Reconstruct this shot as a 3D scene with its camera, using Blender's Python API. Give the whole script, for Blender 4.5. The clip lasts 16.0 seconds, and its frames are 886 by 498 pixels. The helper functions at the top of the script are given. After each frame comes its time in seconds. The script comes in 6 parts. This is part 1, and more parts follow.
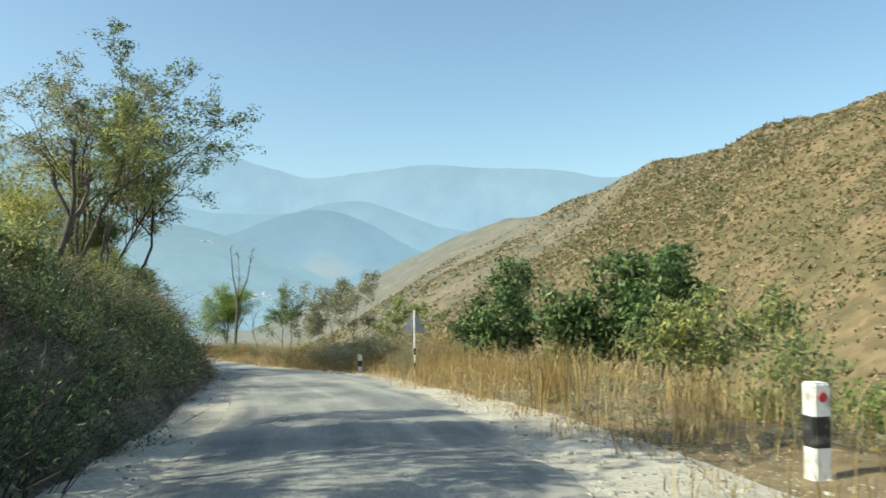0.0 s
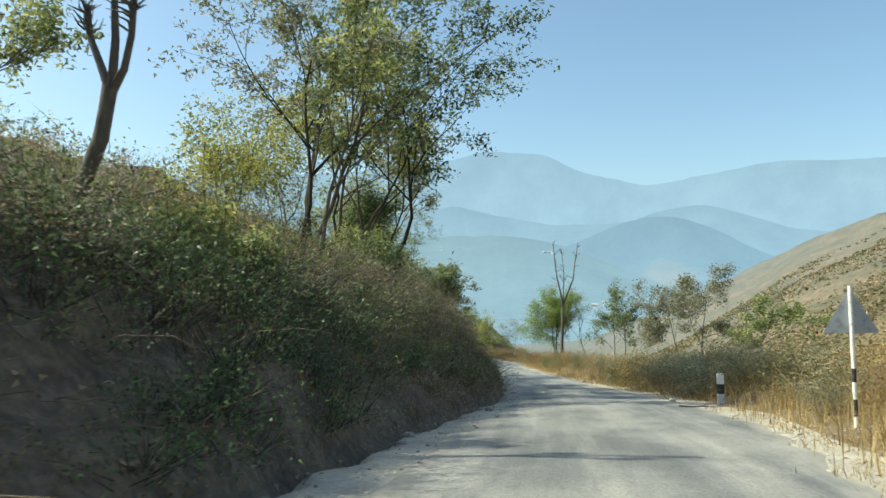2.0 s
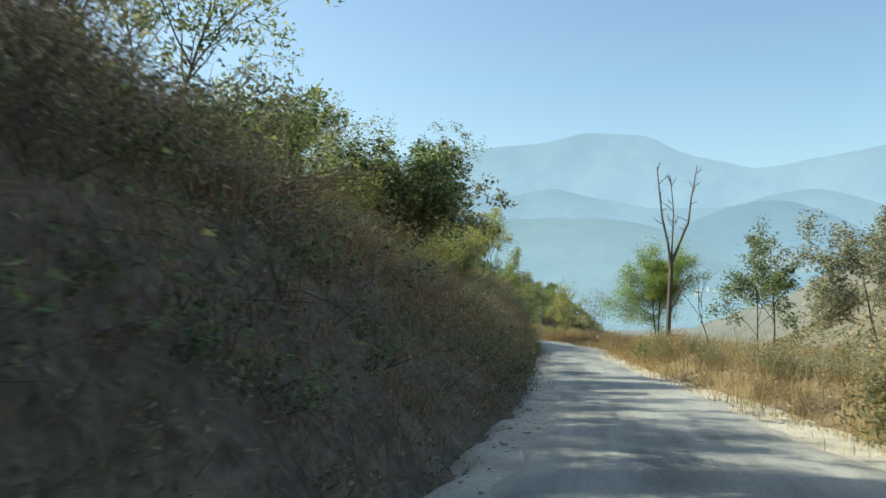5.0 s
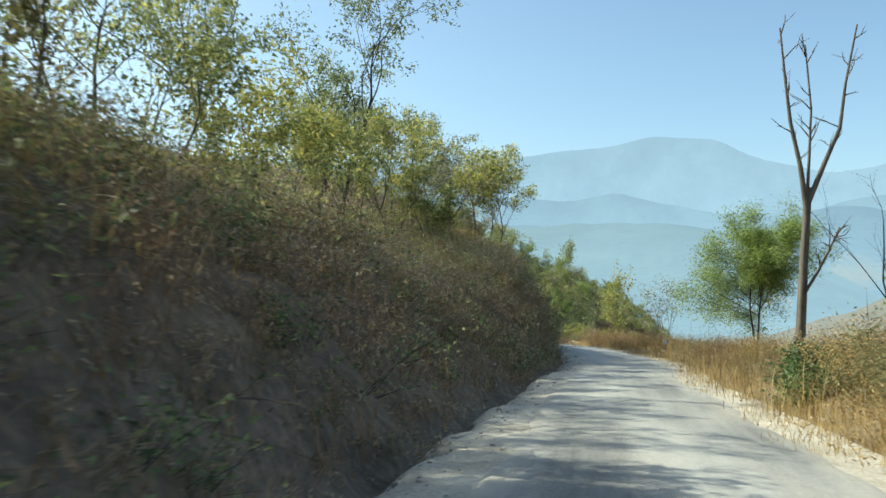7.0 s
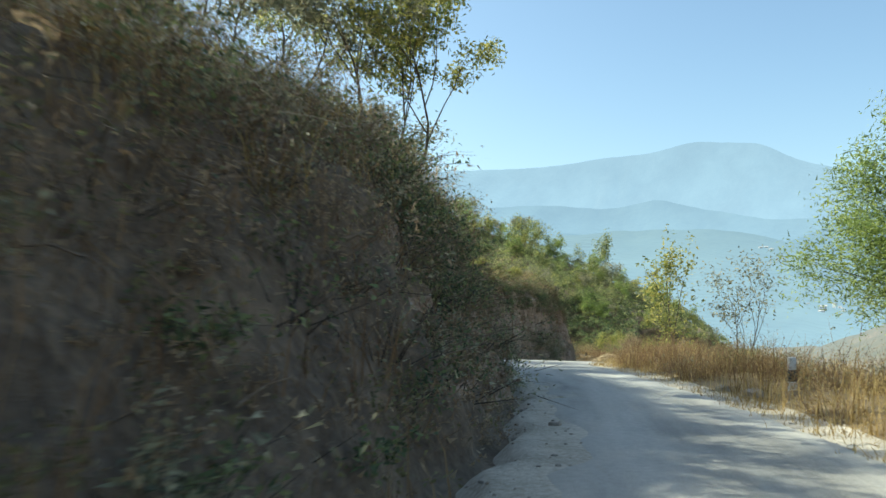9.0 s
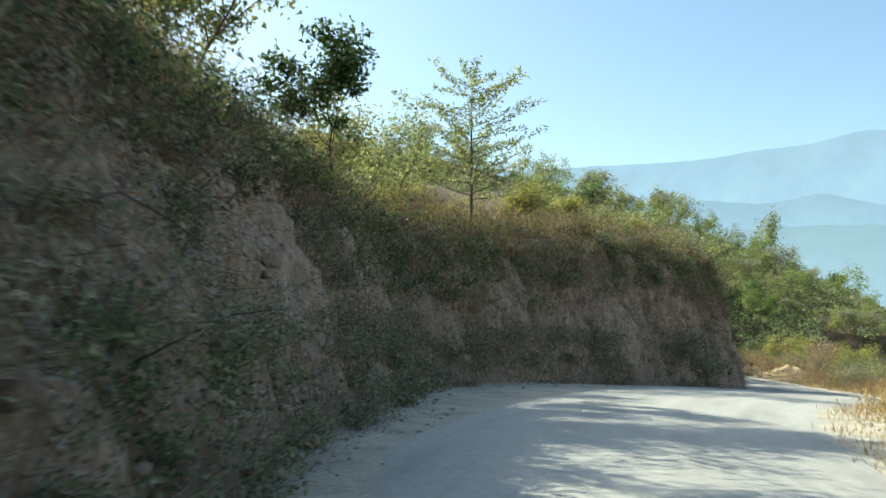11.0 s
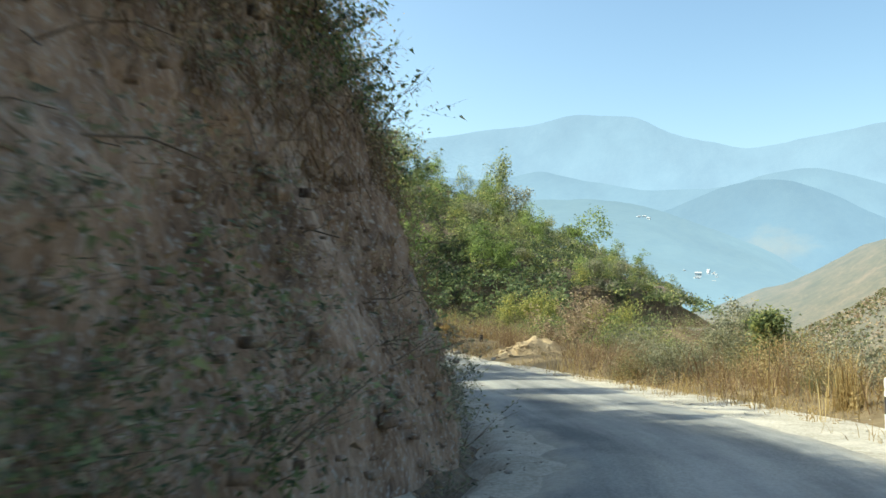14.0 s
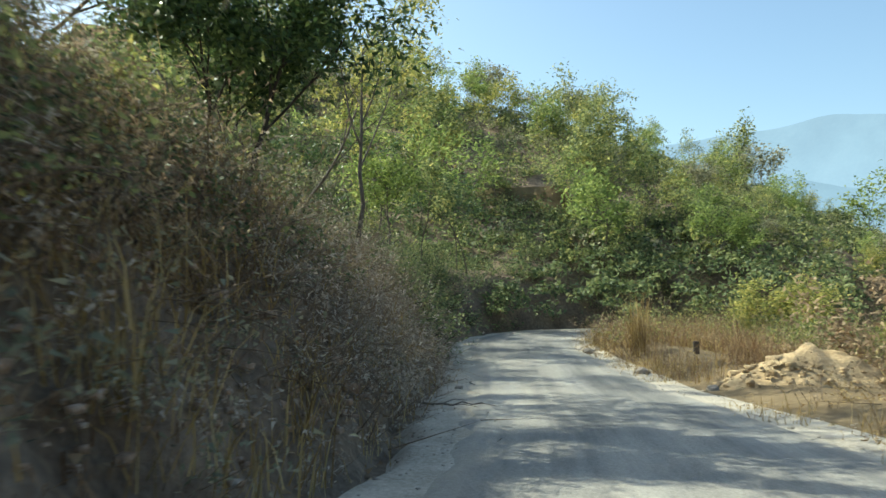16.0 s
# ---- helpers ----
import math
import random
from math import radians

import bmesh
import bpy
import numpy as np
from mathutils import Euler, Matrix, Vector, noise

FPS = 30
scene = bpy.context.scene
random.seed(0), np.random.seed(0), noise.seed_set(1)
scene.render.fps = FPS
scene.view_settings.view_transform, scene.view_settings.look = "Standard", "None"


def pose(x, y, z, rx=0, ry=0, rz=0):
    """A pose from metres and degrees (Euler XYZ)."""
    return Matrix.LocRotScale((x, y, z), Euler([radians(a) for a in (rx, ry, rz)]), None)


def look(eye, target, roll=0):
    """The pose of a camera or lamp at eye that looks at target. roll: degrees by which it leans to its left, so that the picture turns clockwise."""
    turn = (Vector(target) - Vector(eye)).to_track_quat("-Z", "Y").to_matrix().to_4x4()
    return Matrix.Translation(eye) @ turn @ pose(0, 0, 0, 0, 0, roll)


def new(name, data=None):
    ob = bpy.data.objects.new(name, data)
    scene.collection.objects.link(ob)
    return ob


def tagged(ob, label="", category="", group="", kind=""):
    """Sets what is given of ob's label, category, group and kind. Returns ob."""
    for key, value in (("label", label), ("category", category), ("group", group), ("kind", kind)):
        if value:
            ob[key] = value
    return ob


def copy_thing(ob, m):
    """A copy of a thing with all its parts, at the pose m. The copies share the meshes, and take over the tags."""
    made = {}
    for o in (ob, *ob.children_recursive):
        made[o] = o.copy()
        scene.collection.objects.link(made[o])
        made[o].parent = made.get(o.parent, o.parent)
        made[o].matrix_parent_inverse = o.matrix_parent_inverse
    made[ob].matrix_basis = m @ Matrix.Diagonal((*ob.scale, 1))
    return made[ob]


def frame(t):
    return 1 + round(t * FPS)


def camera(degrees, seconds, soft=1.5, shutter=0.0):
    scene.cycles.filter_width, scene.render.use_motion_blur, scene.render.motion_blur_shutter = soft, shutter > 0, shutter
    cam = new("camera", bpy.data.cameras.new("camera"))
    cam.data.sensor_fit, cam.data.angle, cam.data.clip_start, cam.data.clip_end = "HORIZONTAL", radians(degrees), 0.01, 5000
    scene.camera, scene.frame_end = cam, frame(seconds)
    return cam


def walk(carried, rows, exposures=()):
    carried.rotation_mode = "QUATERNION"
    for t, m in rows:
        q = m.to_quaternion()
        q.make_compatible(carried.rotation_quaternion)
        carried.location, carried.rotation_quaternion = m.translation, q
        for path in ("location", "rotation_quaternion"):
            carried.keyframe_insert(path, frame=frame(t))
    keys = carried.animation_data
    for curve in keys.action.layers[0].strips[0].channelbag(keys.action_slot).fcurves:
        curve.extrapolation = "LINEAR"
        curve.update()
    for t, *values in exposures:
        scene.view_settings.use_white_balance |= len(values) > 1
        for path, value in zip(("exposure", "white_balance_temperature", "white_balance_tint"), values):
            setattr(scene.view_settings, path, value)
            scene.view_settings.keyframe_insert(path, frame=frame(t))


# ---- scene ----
cam = camera(59.2, 16.0, soft=1.5, shutter=0.15)
PATH = [
    (0, (-0.000, 0.000, 1.400), (0.0000, 1.9981, 1.4870), -0.35),
    (0.5, (-0.055, 3.343, 1.145), (-0.3695, 5.3159, 1.2444), -0.36),
    (1, (-0.381, 6.871, 0.900), (-0.9299, 8.7914, 1.0081), -0.52),
    (1.5, (-1.052, 10.612, 0.617), (-1.7682, 12.4755, 0.7343), -0.94),
    (2, (-1.910, 14.655, 0.280), (-2.7400, 16.4707, 0.4023), -1.07),
    (2.5, (-2.832, 19.060, -0.060), (-3.7349, 20.8406, 0.0604), -1.03),
    (3, (-4.274, 23.615, -0.400), (-5.2116, 25.3779, -0.2852), -0.95),
    (3.5, (-5.626, 28.391, -0.828), (-6.5892, 30.1403, -0.7228), -0.70),
    (4, (-7.192, 33.358, -1.279), (-8.1758, 35.0964, -1.1851), -0.45),
    (4.2, (-7.870, 35.431, -1.473), (-8.8668, 37.1623, -1.3891), 0.10),
    (5, (-10.918, 44.200, -2.324), (-11.9687, 45.9005, -2.2434), 0.18),
    (5.6, (-13.501, 51.269, -2.989), (-14.5926, 52.9424, -2.9129), 0.33),
    (6.3, (-16.758, 59.986, -3.749), (-17.8999, 61.6268, -3.6769), 0.64),
    (6.5, (-17.733, 62.532, -3.954), (-18.8891, 64.1618, -3.8757), 0.74),
    (7, (-20.301, 68.825, -4.439), (-21.4826, 70.4361, -4.3456), 0.83),
    (7.5, (-23.117, 75.054, -4.922), (-24.3158, 76.6519, -4.8149), 0.59),
    (8, (-26.093, 81.346, -5.231), (-27.3033, 82.9338, -5.1127), 0.17),
    (8.5, (-28.929, 87.733, -5.601), (-30.1565, 89.3075, -5.4795), -0.00),
    (9, (-31.854, 94.125, -5.981), (-33.1164, 95.6714, -5.8606), 0.22),
    (9.2, (-33.046, 96.616, -6.124), (-34.3249, 98.1501, -6.0101), 0.60),
    (9.8, (-36.803, 103.722, -6.516), (-38.1649, 105.1819, -6.4037), 0.44),
    (10.3, (-40.145, 109.113, -6.809), (-41.5834, 110.4988, -6.6981), 0.47),
    (10.8, (-43.629, 113.977, -7.079), (-45.1307, 115.2932, -6.9689), 0.72),
    (11.3, (-47.159, 118.324, -7.332), (-48.6950, 119.6002, -7.2235), 1.28),
    (11.5, (-48.540, 119.953, -7.433), (-50.0706, 121.2355, -7.3287), 1.45),
    (12, (-51.737, 123.958, -7.721), (-53.2184, 125.2981, -7.6206), 0.93),
    (12.5, (-54.344, 128.116, -7.986), (-55.7104, 129.5744, -7.9009), 0.75),
    (13, (-56.480, 132.638, -8.353), (-57.6947, 134.2249, -8.2770), 0.22),
    (13.5, (-58.007, 137.298, -8.735), (-59.0888, 138.9784, -8.6706), -0.50),
    (14, (-59.075, 142.144, -9.143), (-60.0995, 143.8609, -9.0921), -0.65),
    (14.5, (-60.377, 146.972, -9.680), (-61.4565, 148.6547, -9.6373), -0.52),
    (15, (-62.305, 151.653, -10.243), (-63.5115, 153.2477, -10.1989), -0.40),
    (15.5, (-64.876, 156.139, -10.777), (-66.2323, 157.6075, -10.7213), 0.08),
    (16, (-67.902, 160.324, -11.238), (-69.3782, 161.6711, -11.1555), 0.28),
]
walk(cam, [(t, look(eye, target, roll)) for t, eye, target, roll in PATH], exposures=[(0.0, 0.5, 6580, -7.0), (4.5, 0.52, 6580, -7.0), (9.0, 0.68, 6580, -7.0), (12.5, 0.80, 6580, -7.0), (16.0, 0.70, 6580, -7.0)])

# ---- sky and sun ----
SUN_LEFT, SUN_HIGH = 108.0, 43.0  # degrees to the left of +y, and above the horizon
world = bpy.data.worlds.new("world")
scene.world = world
world.use_nodes = True
sky = world.node_tree.nodes.new("ShaderNodeTexSky")
sky.sky_type, sky.sun_disc = "NISHITA", False
sky.sun_elevation, sky.sun_rotation = radians(SUN_HIGH), radians(-SUN_LEFT)
sky.altitude, sky.air_density, sky.dust_density, sky.ozone_density = 600, 1.0, 2.8, 1.8
back = world.node_tree.nodes["Background"]
back.inputs["Strength"].default_value = 0.148
world.node_tree.links.new(sky.outputs["Color"], back.inputs["Color"])
sun_way = Vector((-math.sin(radians(SUN_LEFT)) * math.cos(radians(SUN_HIGH)), math.cos(radians(SUN_LEFT)) * math.cos(radians(SUN_HIGH)), math.sin(radians(SUN_HIGH))))
sun = new("sun", bpy.data.lights.new("sun", "SUN"))
sun.data.energy, sun.data.angle, sun.data.color = 4.4, radians(0.53), (1.0, 0.93, 0.82)
sun.matrix_world = look(sun_way * 100, (0, 0, 0))

# ---- lie of the land: the road's line, and the height of the ground beside it ----
ROAD_KEYS = [  # eye-line of the lane: x, y, height of the road surface
    (0.0, -28.0, 2.4), (0.0, -14.0, 1.3), (0.0, 0.0, 0.05), (-0.4, 6.9, -0.47), (-1.7, 14.7, -1.08), (-4.0, 23.6, -1.78),
    (-7.2, 33.4, -2.64), (-10.9, 44.2, -3.67), (-13.5, 51.3, -4.34), (-17.7, 62.5, -5.30), (-23.1, 75.0, -6.25), (-28.9, 87.7, -6.95),
    (-34.9, 100.2, -7.68), (-40.15, 109.1, -8.16), (-45.4, 116.2, -8.55), (-51.7, 124.0, -9.07), (-56.3, 132.6, -9.70), (-59.1, 142.1, -10.49),
    (-62.3, 151.7, -11.59), (-67.9, 160.3, -12.59), (-73.8, 168.2, -13.35), (-81.0, 175.8, -13.85), (-87.0, 182.0, -13.95), (-91.2, 186.0, -13.95),
    (-94.4, 191.0, -13.98), (-94.8, 197.0, -14.0), (-91.5, 202.2, -14.1), (-85.5, 205.8, -14.3),
    (-79.0, 210.0, -14.6), (-74.0, 216.0, -14.9)]


def _road_line():
    """The lane as closely spaced points: s, x, y, z and the unit way to the right."""
    keys = np.array(ROAD_KEYS)
    k = np.r_[0, np.cumsum(np.hypot(*np.diff(keys[:, :2], axis=0).T))]
    s = np.arange(0, k[-1], 0.25)
    p = np.stack([np.interp(s, k, keys[:, n]) for n in range(3)], -1)
    w = np.exp(-0.5 * (np.arange(-24, 25) / 9.0) ** 2)
    w /= w.sum()
    q = np.stack([np.convolve(np.pad(p[:, n], 24, mode="reflect", reflect_type="odd"), w, "valid") for n in range(3)], -1)
    way = np.gradient(q[:, :2], axis=0)
    way /= np.linalg.norm(way, axis=1)[:, None]
    s -= 28.0
    return s, q, np.stack([way[:, 1], -way[:, 0]], -1)


LINE_S, LINE_P, LINE_R = _road_line()
S_END = float(LINE_S[-1])

# along the road: foot of the bank (lateral), bank height, bank run, slope above it, right edge of the gravel, fall of the right slope
LAND_S = [-28, 0, 13, 24, 34, 43, 54, 68, 80, 95, 108, 118, 128, 136, 143, 148, 152, 158, 165, 175, 183, 195, 205, 216, 226, 240, 290]
LAND = {
    "foot": [-3.6, -3.5, -3.9, -3.8, -3.1, -2.3, -2.2, -2.3, -2.5, -2.3, -1.65, -1.65, -2.3, -3.7, -5.5, -5.0, -3.5, -2.1, -1.85, -1.9, -2.7, -3.15, -3.4, -3.4, -3.4, -3.4, -3.4],
    "high": [1.6, 1.8, 2.0, 2.4, 2.9, 3.8, 4.0, 3.2, 2.9, 2.5, 3.9, 5.0, 5.0, 4.6, 4.4, 4.4, 4.8, 5.6, 6.2, 5.0, 3.4, 3.0, 3.0, 3.0, 3.0, 3.0, 3.0],
    "run": [2.1, 2.1, 2.1, 2.2, 2.8, 3.6, 3.4, 3.2, 3.2, 3.0, 2.6, 2.4, 2.3, 2.2, 2.2, 2.1, 2.0, 2.0, 2.2, 2.4, 2.4, 2.2, 2.0, 1.8, 1.6, 1.6, 1.6],
    "rise": [0.3, 0.3, 0.34, 0.42, 0.46, 0.55, 0.5, 0.45, 0.42, 0.26, 0.26, 0.5, 0.7, 0.6, 0.5, 0.42, 0.32, 0.28, 0.34, 0.48, 0.5, 0.5, 0.5, 0.5, 0.5, 0.5, 0.5],
    "edge": [3.0, 3.1, 3.2, 3.1, 4.3, 4.4, 4.0, 3.4, 2.9, 2.8, 3.5, 3.3, 3.4, 3.6, 4.0, 4.4, 4.6, 4.8, 4.9, 5.0, 4.4, 3.2, 2.8, 2.6, 2.6, 2.6, 2.6],
    "berm": [0.1, 0.1, 0.25, 0.35, 0.4, 0.5, 0.55, 0.6, 0.65, 0.6, 0.35, 0.0, 0.05, 0.25, 0.35, 0.35, 0.35, 0.35, 0.4, 0.4, 0.35, 0.3, 0.3, 0.3, 0.3, 0.3, 0.3],
    "fall": [0.32, 0.32, 0.30, 0.22, 0.14, 0.10, 0.06, 0.05, 0.05, 0.03, 0.02, 0.03, 0.06, 0.10, 0.16, 0.18, 0.20, 0.22, 0.22, 0.20, 0.16, 0.10, 0.06, 0.04, 0.04, 0.2, 0.3]}


def land(name, s):
    value = np.interp(s, LAND_S, LAND[name])
    return value + 0.2 * np.sin(s * 1.9 + 2 * np.sin(s * 0.53)) * np.sin(s * 0.71) if name == "foot" else value


def hashed(ix, iy, iz, seed):
    n = (ix * 374761393 + iy * 668265263 + iz * 1442695041 + seed * 974634777) & 0xFFFFFFFF
    n = ((n ^ (n >> 13)) * 1274126177) & 0xFFFFFFFF
    return ((n ^ (n >> 16)) & 0xFFFF) / 32767.5 - 1.0


def rough(x, y, z, size, seed=0, octaves=3):
    """Smooth noise of about -1 to 1 at whole arrays of places."""
    x, y, z = np.broadcast_arrays(*(np.asarray(v, float) / size for v in (x, y, z)))
    total, gain = np.zeros(x.shape), 1.0
    for o in range(octaves):
        fx, fy, fz = np.floor(x), np.floor(y), np.floor(z)
        ix, iy, iz = fx.astype(np.int64), fy.astype(np.int64), fz.astype(np.int64)
        u, v, w = (t * t * (3 - 2 * t) for t in (x - fx, y - fy, z - fz))
        c = [hashed(ix + a, iy + b, iz + d, seed + o) for d in (0, 1) for b in (0, 1) for a in (0, 1)]
        a = [c[k] + (c[k + 1] - c[k]) * u for k in (0, 2, 4, 6)]
        b = [a[0] + (a[1] - a[0]) * v, a[2] + (a[3] - a[2]) * v]
        total += gain * (b[0] + (b[1] - b[0]) * w)
        gain, x, y, z = gain * 0.5, x * 2.03, y * 2.03, z * 2.03
    return total * 0.75


def spur(x, y):
    """Height of the wooded spur that closes the road's next bay."""
    dx, dy = x + 110.0, y - 243.0
    a, b = 0.853 * dx + 0.522 * dy, -0.522 * dx + 0.853 * dy
    crest = np.interp(a, [-120, -60, -17, 0, 14, 28, 60, 120], [34, 20, 6.0, -1.0, -8, -20, -42, -70])
    near = np.minimum(np.interp(a, [-60, 0, 30, 60], [-9.5, -10.5, -17, -40]), crest - 1.0)
    t = np.clip(-b / 43.0, 0, 1.6)
    return np.where(b < 0, crest + (near - crest) * (t - 0.12 * np.sin(np.clip(t, 0, 1) * np.pi)), crest - 0.5 * b)


def place(s, lat):
    """World x, y and height of the ground at s along the road and lat to the right of the lane."""
    s, lat = np.broadcast_arrays(np.asarray(s, float), np.asarray(lat, float))
    p = np.stack([np.interp(s, LINE_S, LINE_P[:, n]) for n in range(3)], -1)
    r = np.stack([np.interp(s, LINE_S, LINE_R[:, n]) for n in range(2)], -1)
    x, y, z0 = p[..., 0] + r[..., 0] * lat, p[..., 1] + r[..., 1] * lat, p[..., 2]
    foot, high, run, rise, edge, fall, swell = (land(n, s) for n in ("foot", "high", "run", "rise", "edge", "fall", "berm"))
    d = foot - lat
    t = np.clip(d / run, 0, 1)
    bank = high * (0.72 * t ** 0.7 + 0.28 * t * t * (3 - 2 * t)) + rise * np.clip(d - run, 0, 9) + 0.16 * np.clip(d - run - 9, 0, 60)
    onspur = np.clip((s - 200) / 18, 0, 1) * np.clip((d - run) / 4, 0, 1)
    bank = bank + onspur * (np.maximum(spur(x, y) - z0, high) - bank)
    bank = bank + np.clip(d / 1.5, 0, 1) * (0.5 * rough(x, y, z0 + bank, 3.2, 3) + 0.5 * rough(x, y, 0, 9.0, 5, 2) * np.clip((d - run) / 4, 0, 1))
    ditch = -0.30 * np.interp(s, [118, 126, 156, 164], [1, 0.15, 0.15, 1]) * np.clip(1 - np.abs(lat - foot - 0.28) / 0.30, 0, 1)
    e = lat - edge
    up = np.clip((e - 0.3) / 2.2, 0, 1)
    berm = swell * up * up * (3 - 2 * up)
    down = -fall * np.clip(e - 2.0, 0, 2.0) - 1.45 * fall * np.clip(e - 4.0, 0, 60) - 0.42 * np.clip(e - 13.0, 0, 60) * np.clip((215 - s) / 20, 0, 1) - 0.45 * np.clip(e - 6.5, 0, 6.5) * np.clip((s - 132) / 12, 0, 1) * np.clip((200 - s) / 10, 0, 1)
    down = down + np.clip(e / 2, 0, 1) * 0.25 * rough(x, y, 0, 3.0, 8)
    z = z0 + np.where(d > 0, bank, 0) + np.where((d <= 0) & (e < 0), ditch, 0) + np.where(e > 0, down + berm, 0)
    return x, y, z

# ---- materials ----
def nodes_of(name):
    m = bpy.data.materials.new(name)
    m.use_nodes = True
    tree = m.node_tree
    return m, tree, tree.nodes["Principled BSDF"]


def ramp(tree, fac, stops):
    r = tree.nodes.new("ShaderNodeValToRGB")
    while len(r.color_ramp.elements) < len(stops):
        r.color_ramp.elements.new(0.5)
    for e, (at, colour) in zip(r.color_ramp.elements, stops):
        e.position, e.color = at, (*colour, 1)
    tree.links.new(fac, r.inputs["Fac"])
    return r.outputs["Color"]


def grain(tree, scale, detail=5, stretch=(1, 1, 1), coords=None, rough_=0.6):
    if coords is None:
        coords = tree.nodes.new("ShaderNodeNewGeometry").outputs["Position"]
    mapping = tree.nodes.new("ShaderNodeMapping")
    mapping.inputs["Scale"].default_value = stretch
    tree.links.new(coords, mapping.inputs["Vector"])
    n = tree.nodes.new("ShaderNodeTexNoise")
    n.inputs["Scale"].default_value, n.inputs["Detail"].default_value, n.inputs["Roughness"].default_value = scale, detail, rough_
    tree.links.new(mapping.outputs["Vector"], n.inputs["Vector"])
    return n.outputs["Fac"]


def blend(tree, fac, a, b, kind="MIX"):
    m = tree.nodes.new("ShaderNodeMix")
    m.data_type, m.blend_type = "RGBA", kind
    for value, slot in ((fac, m.inputs[0]), (a, m.inputs[6]), (b, m.inputs[7])):
        if isinstance(value, (int, float)):
            slot.default_value = value
        elif isinstance(value, tuple):
            slot.default_value = (*value, 1)
        else:
            tree.links.new(value, slot)
    return m.outputs[2]


def bump(tree, bsdf, height, strength, distance):
    b = tree.nodes.new("ShaderNodeBump")
    b.inputs["Strength"].default_value, b.inputs["Distance"].default_value = strength, distance
    tree.links.new(height, b.inputs["Height"])
    tree.links.new(b.outputs["Normal"], bsdf.inputs["Normal"])


def soil(name, stops, coarse, fine, stretch=(1, 1, 1), relief=0.05, roughness=0.95, speck=None):
    """Earth, gravel, bark or stone: two scales of noise, bumped."""
    m, t, b = nodes_of(name)
    big, small = grain(t, coarse, 4, stretch), grain(t, fine, 6, stretch)
    colour = blend(t, 0.55, ramp(t, big, stops), ramp(t, small, stops))
    if speck:
        colour = blend(t, ramp(t, grain(t, fine * 2.2, 2), [(0.56, (0, 0, 0)), (0.66, (1, 1, 1))]), colour, speck)
    t.links.new(colour, b.inputs["Base Color"])
    b.inputs["Roughness"].default_value = roughness
    b.inputs["Specular IOR Level"].default_value = 0.2
    bump(t, b, small, 0.7, relief)
    return m


def leafy(name, stops, through_=0.35, gloss=0.55):
    """Leaves: each its own shade, light shining through."""
    m, t, b = nodes_of(name)
    geo = t.nodes.new("ShaderNodeNewGeometry")
    patch = grain(t, 0.9, 3, coords=geo.outputs["Position"])
    mixed = t.nodes.new("ShaderNodeMath")
    mixed.operation = "MULTIPLY_ADD"
    t.links.new(patch, mixed.inputs[0])
    mixed.inputs[1].default_value = 0.9
    half = t.nodes.new("ShaderNodeMath")
    half.operation = "MULTIPLY_ADD"
    half.inputs[1].default_value, half.inputs[2].default_value = 0.75, -0.32
    t.links.new(geo.outputs["Random Per Island"], half.inputs[0])
    t.links.new(half.outputs[0], mixed.inputs[2])
    colour = ramp(t, mixed.outputs[0], stops)
    t.links.new(colour, b.inputs["Base Color"])
    b.inputs["Roughness"].default_value = gloss
    b.inputs["Specular IOR Level"].default_value = 0.25
    tr = t.nodes.new("ShaderNodeBsdfTranslucent")
    t.links.new(colour, tr.inputs["Color"])
    mix = t.nodes.new("ShaderNodeMixShader")
    mix.inputs["Fac"].default_value = through_
    t.links.new(b.outputs[0], mix.inputs[1])
    t.links.new(tr.outputs[0], mix.inputs[2])
    t.links.new(mix.outputs[0], t.nodes["Material Output"].inputs["Surface"])
    return m


def painted(name, colour, worn, roughness=0.6):
    m, t, b = nodes_of(name)
    wear = ramp(t, grain(t, 9, 6), [(0.52, (0, 0, 0)), (0.68, (1, 1, 1))])
    t.links.new(blend(t, wear, colour, worn), b.inputs["Base Color"])
    b.inputs["Roughness"].default_value = roughness
    bump(t, b, grain(t, 40, 4), 0.3, 0.004)
    return m


